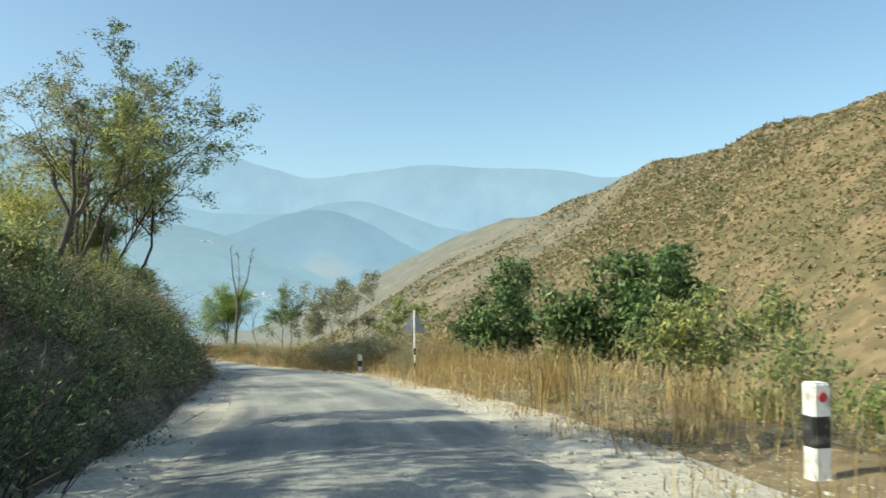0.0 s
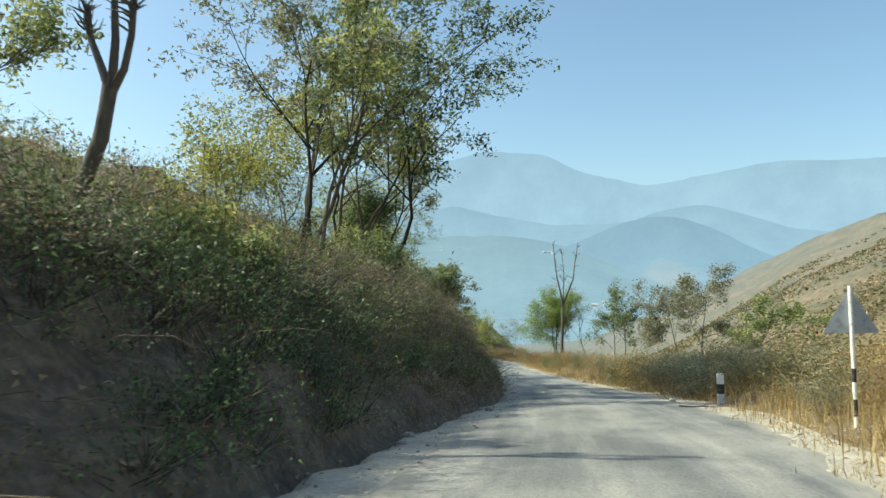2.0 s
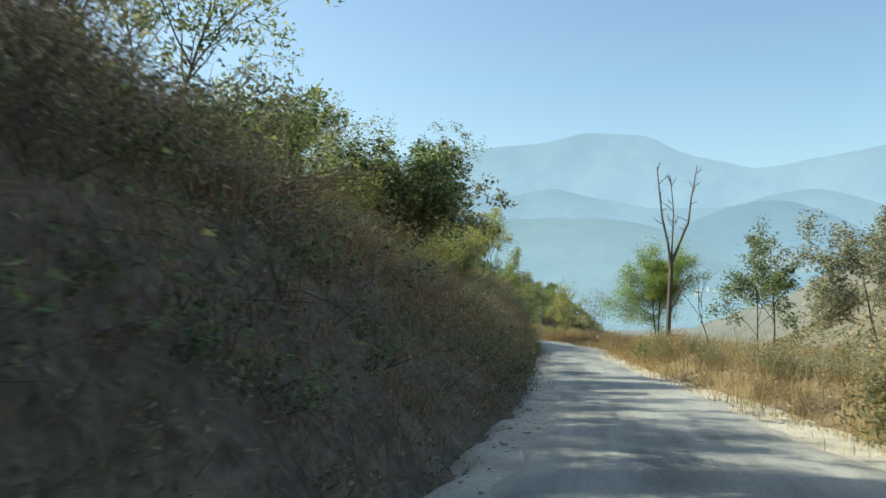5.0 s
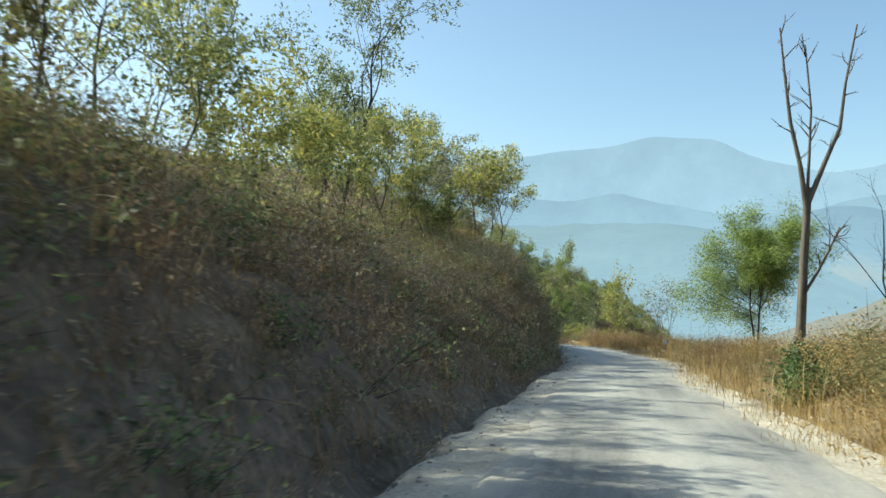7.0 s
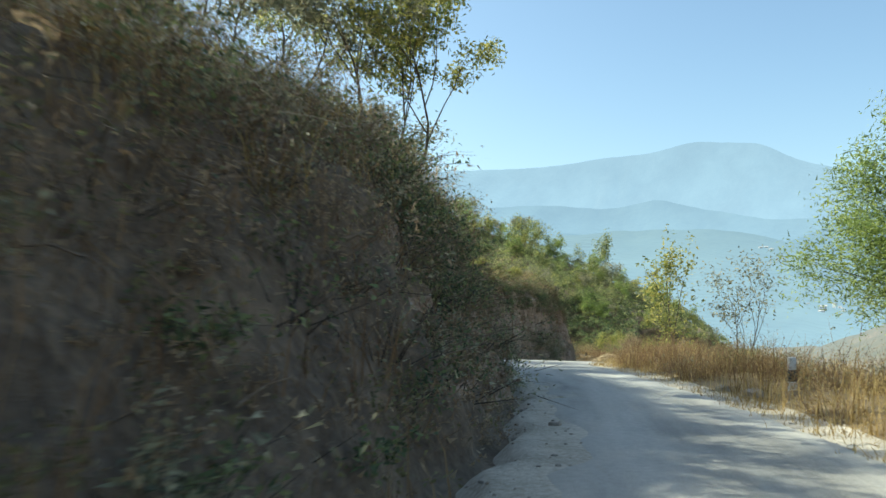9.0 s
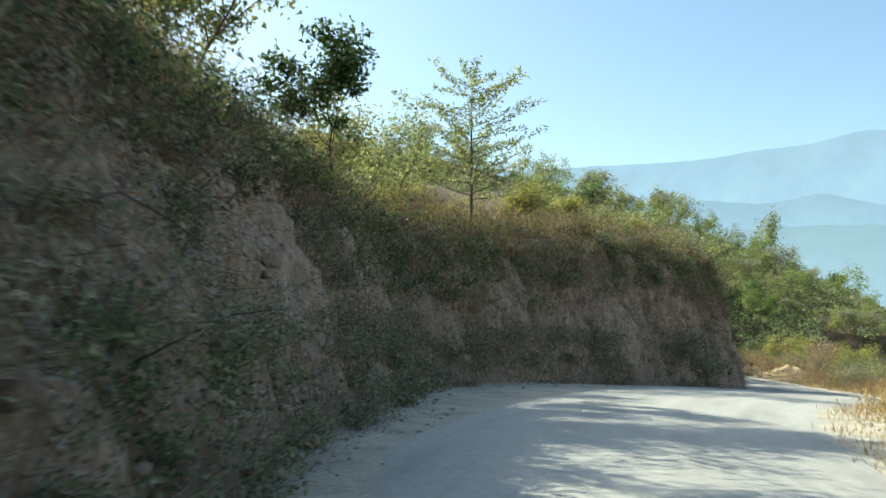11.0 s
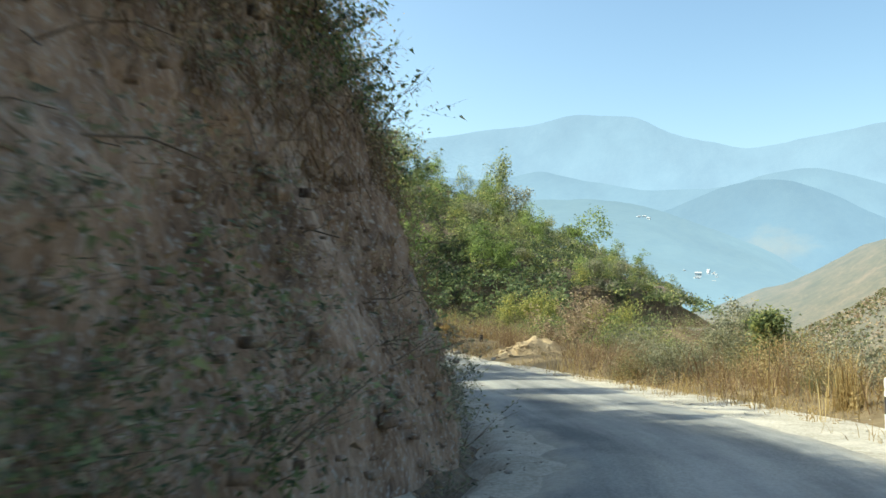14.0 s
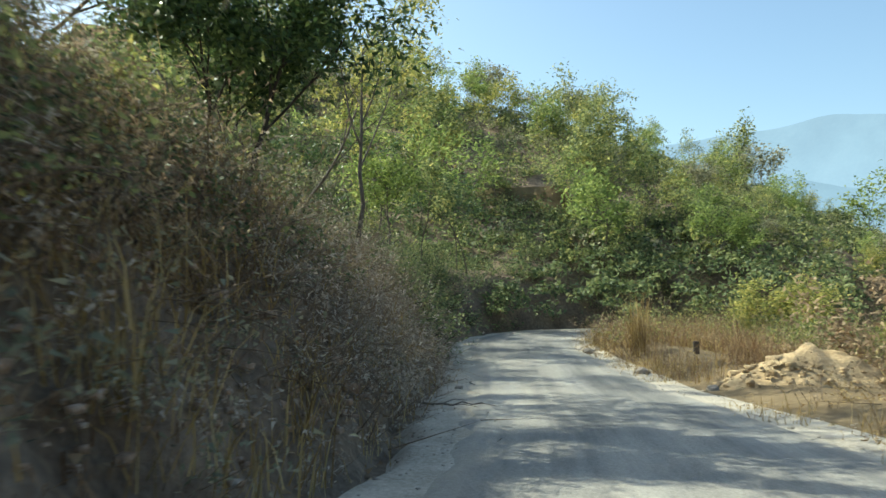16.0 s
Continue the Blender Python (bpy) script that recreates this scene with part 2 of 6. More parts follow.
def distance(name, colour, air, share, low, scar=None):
    """A far mountainside as the air shows it: a plain backdrop, its haze painted in as emission, paler towards the
    valley.
    """
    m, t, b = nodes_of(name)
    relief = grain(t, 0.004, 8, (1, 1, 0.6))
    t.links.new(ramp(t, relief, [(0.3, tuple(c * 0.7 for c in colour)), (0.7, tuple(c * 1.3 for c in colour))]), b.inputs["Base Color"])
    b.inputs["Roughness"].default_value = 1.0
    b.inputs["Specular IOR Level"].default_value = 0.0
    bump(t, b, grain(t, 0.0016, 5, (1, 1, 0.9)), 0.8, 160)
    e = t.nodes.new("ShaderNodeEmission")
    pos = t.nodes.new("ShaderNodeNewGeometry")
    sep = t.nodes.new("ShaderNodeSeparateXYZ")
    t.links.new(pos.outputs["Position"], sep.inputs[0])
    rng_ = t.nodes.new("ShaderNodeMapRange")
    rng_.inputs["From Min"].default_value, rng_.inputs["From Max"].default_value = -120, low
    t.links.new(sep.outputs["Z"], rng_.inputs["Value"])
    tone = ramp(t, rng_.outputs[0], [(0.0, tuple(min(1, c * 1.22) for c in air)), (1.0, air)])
    # light and dark of the mountain folds, painted into the glow
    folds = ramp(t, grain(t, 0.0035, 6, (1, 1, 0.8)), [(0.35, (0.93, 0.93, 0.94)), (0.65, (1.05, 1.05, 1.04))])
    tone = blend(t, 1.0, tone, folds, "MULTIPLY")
    if scar:
        gap = t.nodes.new("ShaderNodeVectorMath")
        gap.operation = "DISTANCE"
        gap.inputs[1].default_value = scar[0]
        t.links.new(pos.outputs["Position"], gap.inputs[0])
        worn = t.nodes.new("ShaderNodeMath")
        worn.operation = "MULTIPLY_ADD"
        t.links.new(grain(t, 0.012, 6), worn.inputs[0])
        worn.inputs[1].default_value = scar[1] * 1.6
        t.links.new(gap.outputs["Value"], worn.inputs[2])
        edge = t.nodes.new("ShaderNodeMapRange")
        edge.inputs["From Min"].default_value, edge.inputs["From Max"].default_value = scar[1] * 1.2, scar[1] * 2.1
        edge.inputs["To Min"].default_value, edge.inputs["To Max"].default_value = 0.75, 0.0
        t.links.new(worn.outputs[0], edge.inputs["Value"])
        tone = blend(t, edge.outputs[0], tone, (0.42, 0.455, 0.49))
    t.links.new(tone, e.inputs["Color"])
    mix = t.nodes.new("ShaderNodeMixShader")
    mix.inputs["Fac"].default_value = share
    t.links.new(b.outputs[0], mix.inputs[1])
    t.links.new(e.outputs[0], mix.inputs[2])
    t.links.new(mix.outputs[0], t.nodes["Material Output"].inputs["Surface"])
    return m


def road_surface():
    m, t, b = nodes_of("worn_asphalt")
    flat = t.nodes.new("ShaderNodeUVMap")
    flat.uv_map = "UVMap"
    uv = flat.outputs["UV"]
    streak = grain(t, 1.0, 5, (1.3, 0.07, 1), uv)
    patch = grain(t, 0.35, 5, (1, 0.6, 1), uv)
    chips = grain(t, 26, 4)
    base = ramp(t, streak, [(0.32, (0.115, 0.118, 0.119)), (0.48, (0.215, 0.213, 0.203)), (0.60, (0.37, 0.352, 0.312)), (0.74, (0.52, 0.488, 0.425))])
    worn = ramp(t, patch, [(0.36, (0.15, 0.15, 0.147)), (0.47, (0.24, 0.236, 0.222)), (0.56, (0.40, 0.38, 0.337)), (0.7, (0.535, 0.503, 0.435))])
    colour = blend(t, 0.5, base, worn)
    colour = blend(t, 0.6, colour, ramp(t, chips, [(0.35, (0.45, 0.45, 0.45)), (0.6, (1, 1, 1)), (0.75, (1.35, 1.33, 1.28))]), "MULTIPLY")
    # dust and grit creeping in from both edges
    rim = t.nodes.new("ShaderNodeUVMap")
    rim.uv_map = "Rim"
    part_ = t.nodes.new("ShaderNodeSeparateXYZ")
    t.links.new(rim.outputs["UV"], part_.inputs[0])
    creep = t.nodes.new("ShaderNodeMath")
    creep.operation = "MULTIPLY_ADD"
    creep.inputs[1].default_value = 1.1
    t.links.new(grain(t, 0.8, 6, (1, 0.35, 1), uv, 0.7), creep.inputs[0])
    t.links.new(part_.outputs["X"], creep.inputs[2])
    dust = blend(t, grain(t, 14, 5), (0.22, 0.198, 0.165), (0.52, 0.476, 0.40))
    colour = blend(t, ramp(t, creep.outputs[0], [(0.66, (1, 1, 1)), (0.92, (0, 0, 0))]), colour, dust)
    # chalky dust lying thicker on the lower stretches; its paleness also lifts their shade
    spread = t.nodes.new("ShaderNodeMath")
    spread.operation = "ADD"
    t.links.new(part_.outputs["Y"], spread.inputs[0])
    t.links.new(grain(t, 0.5, 6, (1.6, 0.14, 1), uv, 0.65), spread.inputs[1])
    chalk_lift = blend(t, grain(t, 9, 6), (0.32, 0.315, 0.295), (0.60, 0.585, 0.54))
    colour = blend(t, ramp(t, spread.outputs[0], [(0.52, (0, 0, 0)), (0.92, (0.92, 0.92, 0.92))]), colour, chalk_lift)
    t.links.new(colour, b.inputs["Base Color"])
    b.inputs["Roughness"].default_value = 0.85
    b.inputs["Specular IOR Level"].default_value = 0.3
    bump(t, b, chips, 0.6, 0.02)
    return m


def hillside():
    """Dry slopes: olive scrub, brown grass, reddish bare earth, faint terraces along the level, and painted far haze.
    """
    m, t, b = nodes_of("hazed_dry_hillside")
    wide, patch, fine = grain(t, 0.008, 4), grain(t, 0.05, 6), grain(t, 0.28, 5)
    level = grain(t, 0.045, 6, (0.8, 0.8, 2.2), rough_=0.7)
    grass_ = ramp(t, patch, [(0.34, (0.09, 0.08, 0.042)), (0.46, (0.145, 0.118, 0.062)), (0.56, (0.20, 0.15, 0.083)), (0.68, (0.255, 0.178, 0.105))])
    earth = ramp(t, level, [(0.36, (0.12, 0.105, 0.056)), (0.50, (0.20, 0.15, 0.083)), (0.60, (0.31, 0.205, 0.125)), (0.72, (0.37, 0.255, 0.165))])
    colour = blend(t, ramp(t, wide, [(0.40, (0.15, 0.15, 0.15)), (0.62, (0.7, 0.7, 0.7))]), grass_, earth)
    colour = blend(t, ramp(t, fine, [(0.44, (1, 1, 1)), (0.56, (0, 0, 0))]), colour, blend(t, 0.35, colour, (0.04, 0.045, 0.022)))
    t.links.new(colour, b.inputs["Base Color"])
    b.inputs["Roughness"].default_value = 1.0
    b.inputs["Specular IOR Level"].default_value = 0.1
    bump(t, b, fine, 0.5, 0.6)
    # haze painted on the far slopes: bluish emission mixed in with distance
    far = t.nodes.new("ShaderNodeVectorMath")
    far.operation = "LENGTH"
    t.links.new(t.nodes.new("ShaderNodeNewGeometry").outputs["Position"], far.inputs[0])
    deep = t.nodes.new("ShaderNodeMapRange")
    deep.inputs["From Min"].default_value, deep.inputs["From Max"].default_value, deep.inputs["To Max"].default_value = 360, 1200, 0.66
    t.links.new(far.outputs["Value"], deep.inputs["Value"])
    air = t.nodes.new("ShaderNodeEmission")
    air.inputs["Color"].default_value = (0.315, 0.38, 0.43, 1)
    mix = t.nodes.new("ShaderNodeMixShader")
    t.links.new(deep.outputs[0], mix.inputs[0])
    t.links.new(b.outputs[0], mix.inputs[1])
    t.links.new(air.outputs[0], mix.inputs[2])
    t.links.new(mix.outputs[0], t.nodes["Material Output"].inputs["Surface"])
    return m


ASPHALT = road_surface()
GRAVEL = soil("pale_gravel", [(0.3, (0.25, 0.215, 0.165)), (0.5, (0.46, 0.415, 0.34)), (0.7, (0.68, 0.625, 0.53))], 1.1, 17, relief=0.04)
CUT = soil("cut_earth", [(0.30, (0.10, 0.07, 0.052)), (0.44, (0.29, 0.20, 0.14)), (0.56, (0.47, 0.345, 0.25)), (0.72, (0.68, 0.56, 0.44))], 1.3, 7.5, (1, 1, 0.5), 0.3, speck=(0.50, 0.45, 0.39))
BANK = soil("bank_soil", [(0.3, (0.075, 0.06, 0.046)), (0.5, (0.19, 0.145, 0.105)), (0.72, (0.38, 0.29, 0.20))], 0.9, 7, relief=0.14)
VERGE = soil("dry_verge", [(0.3, (0.11, 0.08, 0.045)), (0.55, (0.22, 0.165, 0.095)), (0.75, (0.32, 0.25, 0.15))], 0.4, 5, relief=0.06)
HILL = hillside()
BARK = soil("grey_bark", [(0.3, (0.07, 0.06, 0.05)), (0.6, (0.17, 0.145, 0.12)), (0.8, (0.26, 0.23, 0.19))], 3, 16, (1, 1, 0.25), 0.02)
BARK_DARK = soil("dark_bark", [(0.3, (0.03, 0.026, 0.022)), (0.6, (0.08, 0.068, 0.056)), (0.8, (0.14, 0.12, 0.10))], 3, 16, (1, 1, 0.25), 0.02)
TWIG = soil("dry_twig", [(0.3, (0.14, 0.10, 0.07)), (0.6, (0.27, 0.21, 0.15)), (0.8, (0.40, 0.33, 0.25))], 2, 8, relief=0.01)
STONE_DARK = soil("weathered_concrete", [(0.3, (0.05, 0.043, 0.036)), (0.6, (0.12, 0.10, 0.085)), (0.8, (0.22, 0.19, 0.16))], 4, 20, relief=0.01)
STONE = soil("grey_stone", [(0.3, (0.20, 0.17, 0.14)), (0.6, (0.36, 0.32, 0.27)), (0.8, (0.50, 0.46, 0.40))], 2, 14, relief=0.02)
LOOSE_EARTH = soil("loose_pale_earth", [(0.3, (0.33, 0.235, 0.13)), (0.55, (0.54, 0.41, 0.245)), (0.8, (0.68, 0.55, 0.37))], 1.6, 14, relief=0.05)
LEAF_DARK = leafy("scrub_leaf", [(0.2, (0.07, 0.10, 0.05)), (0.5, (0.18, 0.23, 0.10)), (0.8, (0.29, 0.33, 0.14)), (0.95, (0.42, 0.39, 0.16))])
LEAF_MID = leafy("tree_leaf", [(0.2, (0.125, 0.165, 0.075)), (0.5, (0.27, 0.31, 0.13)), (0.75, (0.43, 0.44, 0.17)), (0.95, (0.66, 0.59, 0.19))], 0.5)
LEAF_LUSH = leafy("lush_leaf", [(0.15, (0.04, 0.07, 0.03)), (0.5, (0.09, 0.148, 0.055)), (0.85, (0.21, 0.285, 0.10))], 0.3, 0.4)
LEAF_ACACIA = leafy("feathery_leaf", [(0.15, (0.13, 0.185, 0.065)), (0.5, (0.265, 0.345, 0.105)), (0.85, (0.45, 0.51, 0.16))], 0.5)
LEAF_YELLOW = leafy("yellowing_leaf", [(0.15, (0.16, 0.20, 0.065)), (0.5, (0.345, 0.35, 0.105)), (0.85, (0.58, 0.515, 0.165))], 0.5)
LEAF_VINE = leafy("pale_withered_vine", [(0.15, (0.26, 0.225, 0.18)), (0.5, (0.46, 0.395, 0.315)), (0.85, (0.64, 0.565, 0.455))], 0.35, 0.8)
LEAF_OLIVE = leafy("olive_leaf", [(0.15, (0.12, 0.12, 0.06)), (0.5, (0.20, 0.19, 0.092)), (0.8, (0.28, 0.26, 0.12)), (0.95, (0.36, 0.32, 0.16))], 0.35)
LEAF_GREY = leafy("grey_green_leaf", [(0.15, (0.14, 0.15, 0.10)), (0.5, (0.29, 0.29, 0.18)), (0.85, (0.46, 0.42, 0.27))], 0.35)
LEAF_DRY = leafy("withered_leaf", [(0.15, (0.25, 0.18, 0.115)), (0.5, (0.40, 0.295, 0.185)), (0.85, (0.54, 0.42, 0.27))], 0.35, 0.8)
GRASS_GOLD = leafy("golden_grass", [(0.15, (0.22, 0.14, 0.05)), (0.5, (0.40, 0.28, 0.11)), (0.85, (0.58, 0.45, 0.22))], 0.3, 0.7)
GRASS_RUST = leafy("rusty_grass", [(0.15, (0.16, 0.095, 0.052)), (0.5, (0.28, 0.175, 0.095)), (0.85, (0.42, 0.30, 0.17))], 0.3, 0.8)
WHITE_PAINT = painted("white_paint", (0.78, 0.77, 0.74), (0.42, 0.38, 0.33))
BLACK_PAINT = painted("black_paint", (0.025, 0.025, 0.028), (0.14, 0.125, 0.11))
RED_PLASTIC = painted("red_reflector", (0.42, 0.04, 0.05), (0.25, 0.06, 0.06), 0.35)
ZINC = painted("grey_sheet_metal", (0.36, 0.39, 0.42), (0.26, 0.26, 0.26), 0.5)
PLASTER = painted("white_plaster", (0.75, 0.74, 0.71), (0.55, 0.52, 0.48), 0.8)
ROOF = painted("grey_roofing", (0.5, 0.49, 0.49), (0.4, 0.36, 0.33), 0.8)
GLASS_DARK = painted("dark_glass", (0.04, 0.05, 0.06), (0.06, 0.06, 0.06), 0.2)


# ---- builders ----
def mesh_np(name, verts, faces, smooth=False):
    """A mesh from an array of places and an array of faces that all have as many corners."""
    verts, faces = np.asarray(verts, np.float32), np.asarray(faces, np.int32)
    me = bpy.data.meshes.new(name)
    me.vertices.add(len(verts))
    me.vertices.foreach_set("co", verts.ravel())
    me.loops.add(faces.size)
    me.loops.foreach_set("vertex_index", faces.ravel())
    me.polygons.add(len(faces))
    me.polygons.foreach_set("loop_start", np.arange(0, faces.size, faces.shape[1], dtype=np.int32))
    if smooth:
        me.polygons.foreach_set("use_smooth", np.ones(len(faces), bool))
    me.update(calc_edges=True)
    return me


def sheet(rows, cols):
    """Faces of a grid of rows x cols points."""
    i, j = np.meshgrid(np.arange(rows - 1), np.arange(cols - 1), indexing="ij")
    a = (i * cols + j).ravel()
    return np.stack([a, a + 1, a + cols + 1, a + cols], -1)


def thing(name, label, category, at=(0, 0, 0), group="", kind=""):
    ob = new(name)
    ob.empty_display_size = 0.3
    ob.location = at
    return tagged(ob, label, category, group, kind)


def put(name, me, material, parent=None, label=""):
    ob = new(name, me)
    if material is not None:
        me.materials.append(material)
    if parent is not None:
        ob.parent = parent
    return tagged(ob, label)


def part(name, bm, material, parent, label=""):
    me = bpy.data.meshes.new(name)
    bm.to_mesh(me)
    bm.free()
    return put(name, me, material, parent, label)


def unit(v):
    return v / np.maximum(np.linalg.norm(v, axis=-1, keepdims=True), 1e-9)


def leaf_mesh(name, at, rng, length, width, flat=0.35, droop=0.0, out=None, plain=False):
    """A bent leaf, four corners, at every place given."""
    n = len(at)
    way = unit(rng.normal(0, 1, (n, 3)) * (1, 1, 1 - flat) + (0, 0, -droop) + (0 if out is None else out))
    side = unit(np.cross(way, unit(rng.normal(0, 1, (n, 3)) * (0.5, 0.5, 1.0) + (0, 0, 0.2))))
    face = np.cross(side, way)
    l = (length * rng.uniform(0.6, 1.35, n))[:, None]
    w = (width * rng.uniform(0.6, 1.35, n))[:, None]
    if plain:
        v = np.stack([at + side * w * 0.55, at - side * w * 0.55, at + way * l], 1)
        return mesh_np(name, v.reshape(-1, 3), np.arange(3 * n).reshape(-1, 3))
    v = np.stack([at, at + way * l * 0.45 + side * w * 0.5 + face * w * 0.18, at + way * l - face * l * 0.12, at + way * l * 0.45 - side * w * 0.5 + face * w * 0.18], 1)
    return mesh_np(name, v.reshape(-1, 3), np.arange(4 * n).reshape(-1, 4))


def blade_mesh(name, at, rng, tall, wide, lean=0.35, head=0.0, rise=1.0):
    """Grass: a blade of two faces at every place, with a fuller head where wanted."""
    n = len(at)
    h = np.minimum(tall * rng.lognormal(-0.15, 0.38, n), tall * 1.7)[:, None]
    bend = unit(rng.normal(0, 1, (n, 3)) * (1, 1, 0)) * rng.uniform(0.05, lean, (n, 1))
    side = unit(np.cross(bend, (0, 0, 1.0)))
    spin = rng.uniform(-1, 1, (n, 1))
    side = unit(side + bend * spin * 3)
    up = np.array((0, 0, 1.0))
    mid, top = at + h * (up * (0.3 + 0.3 * rise) + bend * 0.35), at + h * (up * 0.97 * rise + bend)
    w = wide * rng.uniform(0.6, 1.4, (n, 1))
    v = np.stack([at - side * w, at + side * w, mid + side * w * (0.7 + head), mid - side * w * (0.7 + head), top + side * w * (0.12 + head * 0.6), top - side * w * (0.12 + head * 0.6)], 1)
    k = np.arange(n)[:, None] * 6
    return mesh_np(name, v.reshape(-1, 3), np.concatenate([k + (0, 1, 2, 3), k + (3, 2, 4, 5)]))


def tube_mesh(name, limbs, sides=5):
    """Round, tapering limbs: each a line of places with a radius at every place."""
    vs, fs, base = [], [], 0
    most = sides
    for p, r in limbs:
        p, r = np.asarray(p), np.asarray(r)
        sides = 3 if len(p) <= 4 else most
        turn = np.linspace(0, 2 * np.pi, sides, endpoint=False)
        t = unit(np.gradient(p, axis=0))
        a = unit(np.cross(t, (0.31, 0.87, 0.2)))
        b = np.cross(t, a)
        v = p[:, None] + r[:, None, None] * (np.cos(turn)[None, :, None] * a[:, None] + np.sin(turn)[None, :, None] * b[:, None])
        i, j = np.meshgrid(np.arange(len(p) - 1), np.arange(sides), indexing="ij")
        q = base + i * sides
        fs.append(np.stack([q + j, q + (j + 1) % sides, q + sides + (j + 1) % sides, q + sides + j], -1).reshape(-1, 4))
        vs.append(v.reshape(-1, 3))
        base += v.shape[0] * sides
    return mesh_np(name, np.concatenate(vs), np.concatenate(fs), True)


def grow(rng, at, way, length, radius, level, spec, limbs, tips):
    steps = (7, 5, 3, 2)[level]
    p, d = np.array(at, float), unit(np.array(way, float))
    line, rad = [p.copy()], [radius]
    for k in range(steps):
        d = unit(d + rng.normal(0, spec["wobble"], 3) + np.array((0, 0, spec["lift"][level])))
        p = p + d * length / steps
        line.append(p.copy())
        rad.append(radius * (1 - (1 - spec["taper"]) * (k + 1) / steps))
    limbs.append((np.array(line), np.array(rad)))
    last = level >= spec["levels"] - 1
    if last:
        for f in np.linspace(spec["leaf_from"], 1, spec["tips"]):
            k = min(int(f * steps), steps - 1)
            tips.append(line[k] + (line[k + 1] - line[k]) * (f * steps - k))
        return
    count = spec["kids"][level]
    for c in range(count):
        f = spec["bare"][level] + (1 - spec["bare"][level]) * (c + rng.uniform(0.2, 0.95)) / count
        k = min(int(f * steps), steps - 1)
        start = line[k] + (line[k + 1] - line[k]) * (f * steps - k)
        axis = unit(line[k + 1] - line[k])
        turn = 2.4 * c + rng.uniform(-0.7, 0.7)
        u = unit(np.cross(axis, (0.3, 0.2, 1.0) if abs(axis[2]) < 0.9 else (1.0, 0.3, 0.0)))
        outward = u * math.cos(turn) + np.cross(axis, u) * math.sin(turn)
        spread = spec["spread"][level] * rng.uniform(0.7, 1.3)
        grow(rng, start, axis * math.cos(spread) + outward * math.sin(spread), length * spec["short"][level] * rng.uniform(0.6, 1.3) * (1.15 - 0.5 * f), rad[k] * spec["thin"], level + 1, spec, limbs, tips)


AIRY = dict(levels=4, kids=(6, 4, 4), bare=(0.38, 0.3, 0.25), spread=(0.55, 0.65, 0.75), short=(0.72, 0.55, 0.5), thin=0.6, taper=0.3, wobble=0.15, lift=(0.05, 0.06, 0.03, 0.0), leaf_from=0.3, tips=3)
BUSHY = dict(levels=3, kids=(9, 6), bare=(0.15, 0.2), spread=(0.8, 0.8), short=(0.7, 0.5), thin=0.5, taper=0.3, wobble=0.16, lift=(0.05, 0.06, 0.0), leaf_from=0.1, tips=4)
FLAT = dict(levels=4, kids=(8, 5, 4), bare=(0.4, 0.3, 0.2), spread=(0.9, 0.7, 0.6), short=(0.6, 0.5, 0.5), thin=0.5, taper=0.3, wobble=0.12, lift=(0.05, 0.0, -0.03, -0.03), leaf_from=0.1, tips=4)
WHORL = dict(levels=2, kids=(26, 1), bare=(0.3, 0.2), spread=(1.15, 0.5), short=(0.5, 0.5), thin=0.4, taper=0.15, wobble=0.04, lift=(0.1, 0.12, 0.0), leaf_from=0.15, tips=9)
BARE = dict(levels=4, kids=(4, 4, 3), bare=(0.35, 0.35, 0.3), spread=(0.5, 0.6, 0.6), short=(0.62, 0.5, 0.5), thin=0.62, taper=0.3, wobble=0.12, lift=(0.08, 0.16, 0.05, 0.03), leaf_from=0.4, tips=2)


def tree(name, label, category, at, tall, seed, spec, leaf, bark=None, leaves=10, size=(0.14, 0.07), puff=0.28, trunk=0.03, stems=1, lean=(0, 0), wide=1.0, group="", splay=0.35, droop=0.2, sides=4, plain=True, across=None):
    """A tree or bush with its trunk and limbs in one part and its leaves in another."""
    rng = np.random.default_rng(seed)
    limbs, tips = [], []
    for k in range(stems):
        turn = 2 * np.pi * (k + rng.uniform(0, 0.6)) / stems
        out = np.array((math.cos(turn), math.sin(turn), 0)) * (splay if stems > 1 else 0)
        grow(rng, out * 0.25, (lean[0] + out[0], lean[1] + out[1], 1.0), rng.uniform(0.8, 1.0) if k else 1.0, trunk * (1 if k == 0 else 0.8), 0, spec, limbs, tips)
    top = max(p[:, 2].max() for p, _ in limbs)
    if across:
        wide = 0.5 * across / (np.percentile(np.hypot(*np.array(tips)[:, :2].T), 95) * tall / top)
    scale = np.array((wide, wide, 1.0)) * (tall / top)
    limbs = [(p * scale - (0, 0, 0.25), r * tall / top) for p, r in limbs]
    ob = thing(name, label, category, at, group)
    put("trunk", tube_mesh("trunk", limbs, sides), bark or BARK, ob)
    if leaf is not None and leaves:
        tips = np.repeat(np.array(tips) * scale, leaves, axis=0)
        tips = tips + rng.normal(0, puff, tips.shape) * (1, 1, 0.75) - (0, 0, 0.2)
        put("crown", leaf_mesh("crown", tips, rng, size[0], size[1], droop=droop, plain=plain), leaf, ob)
    return ob

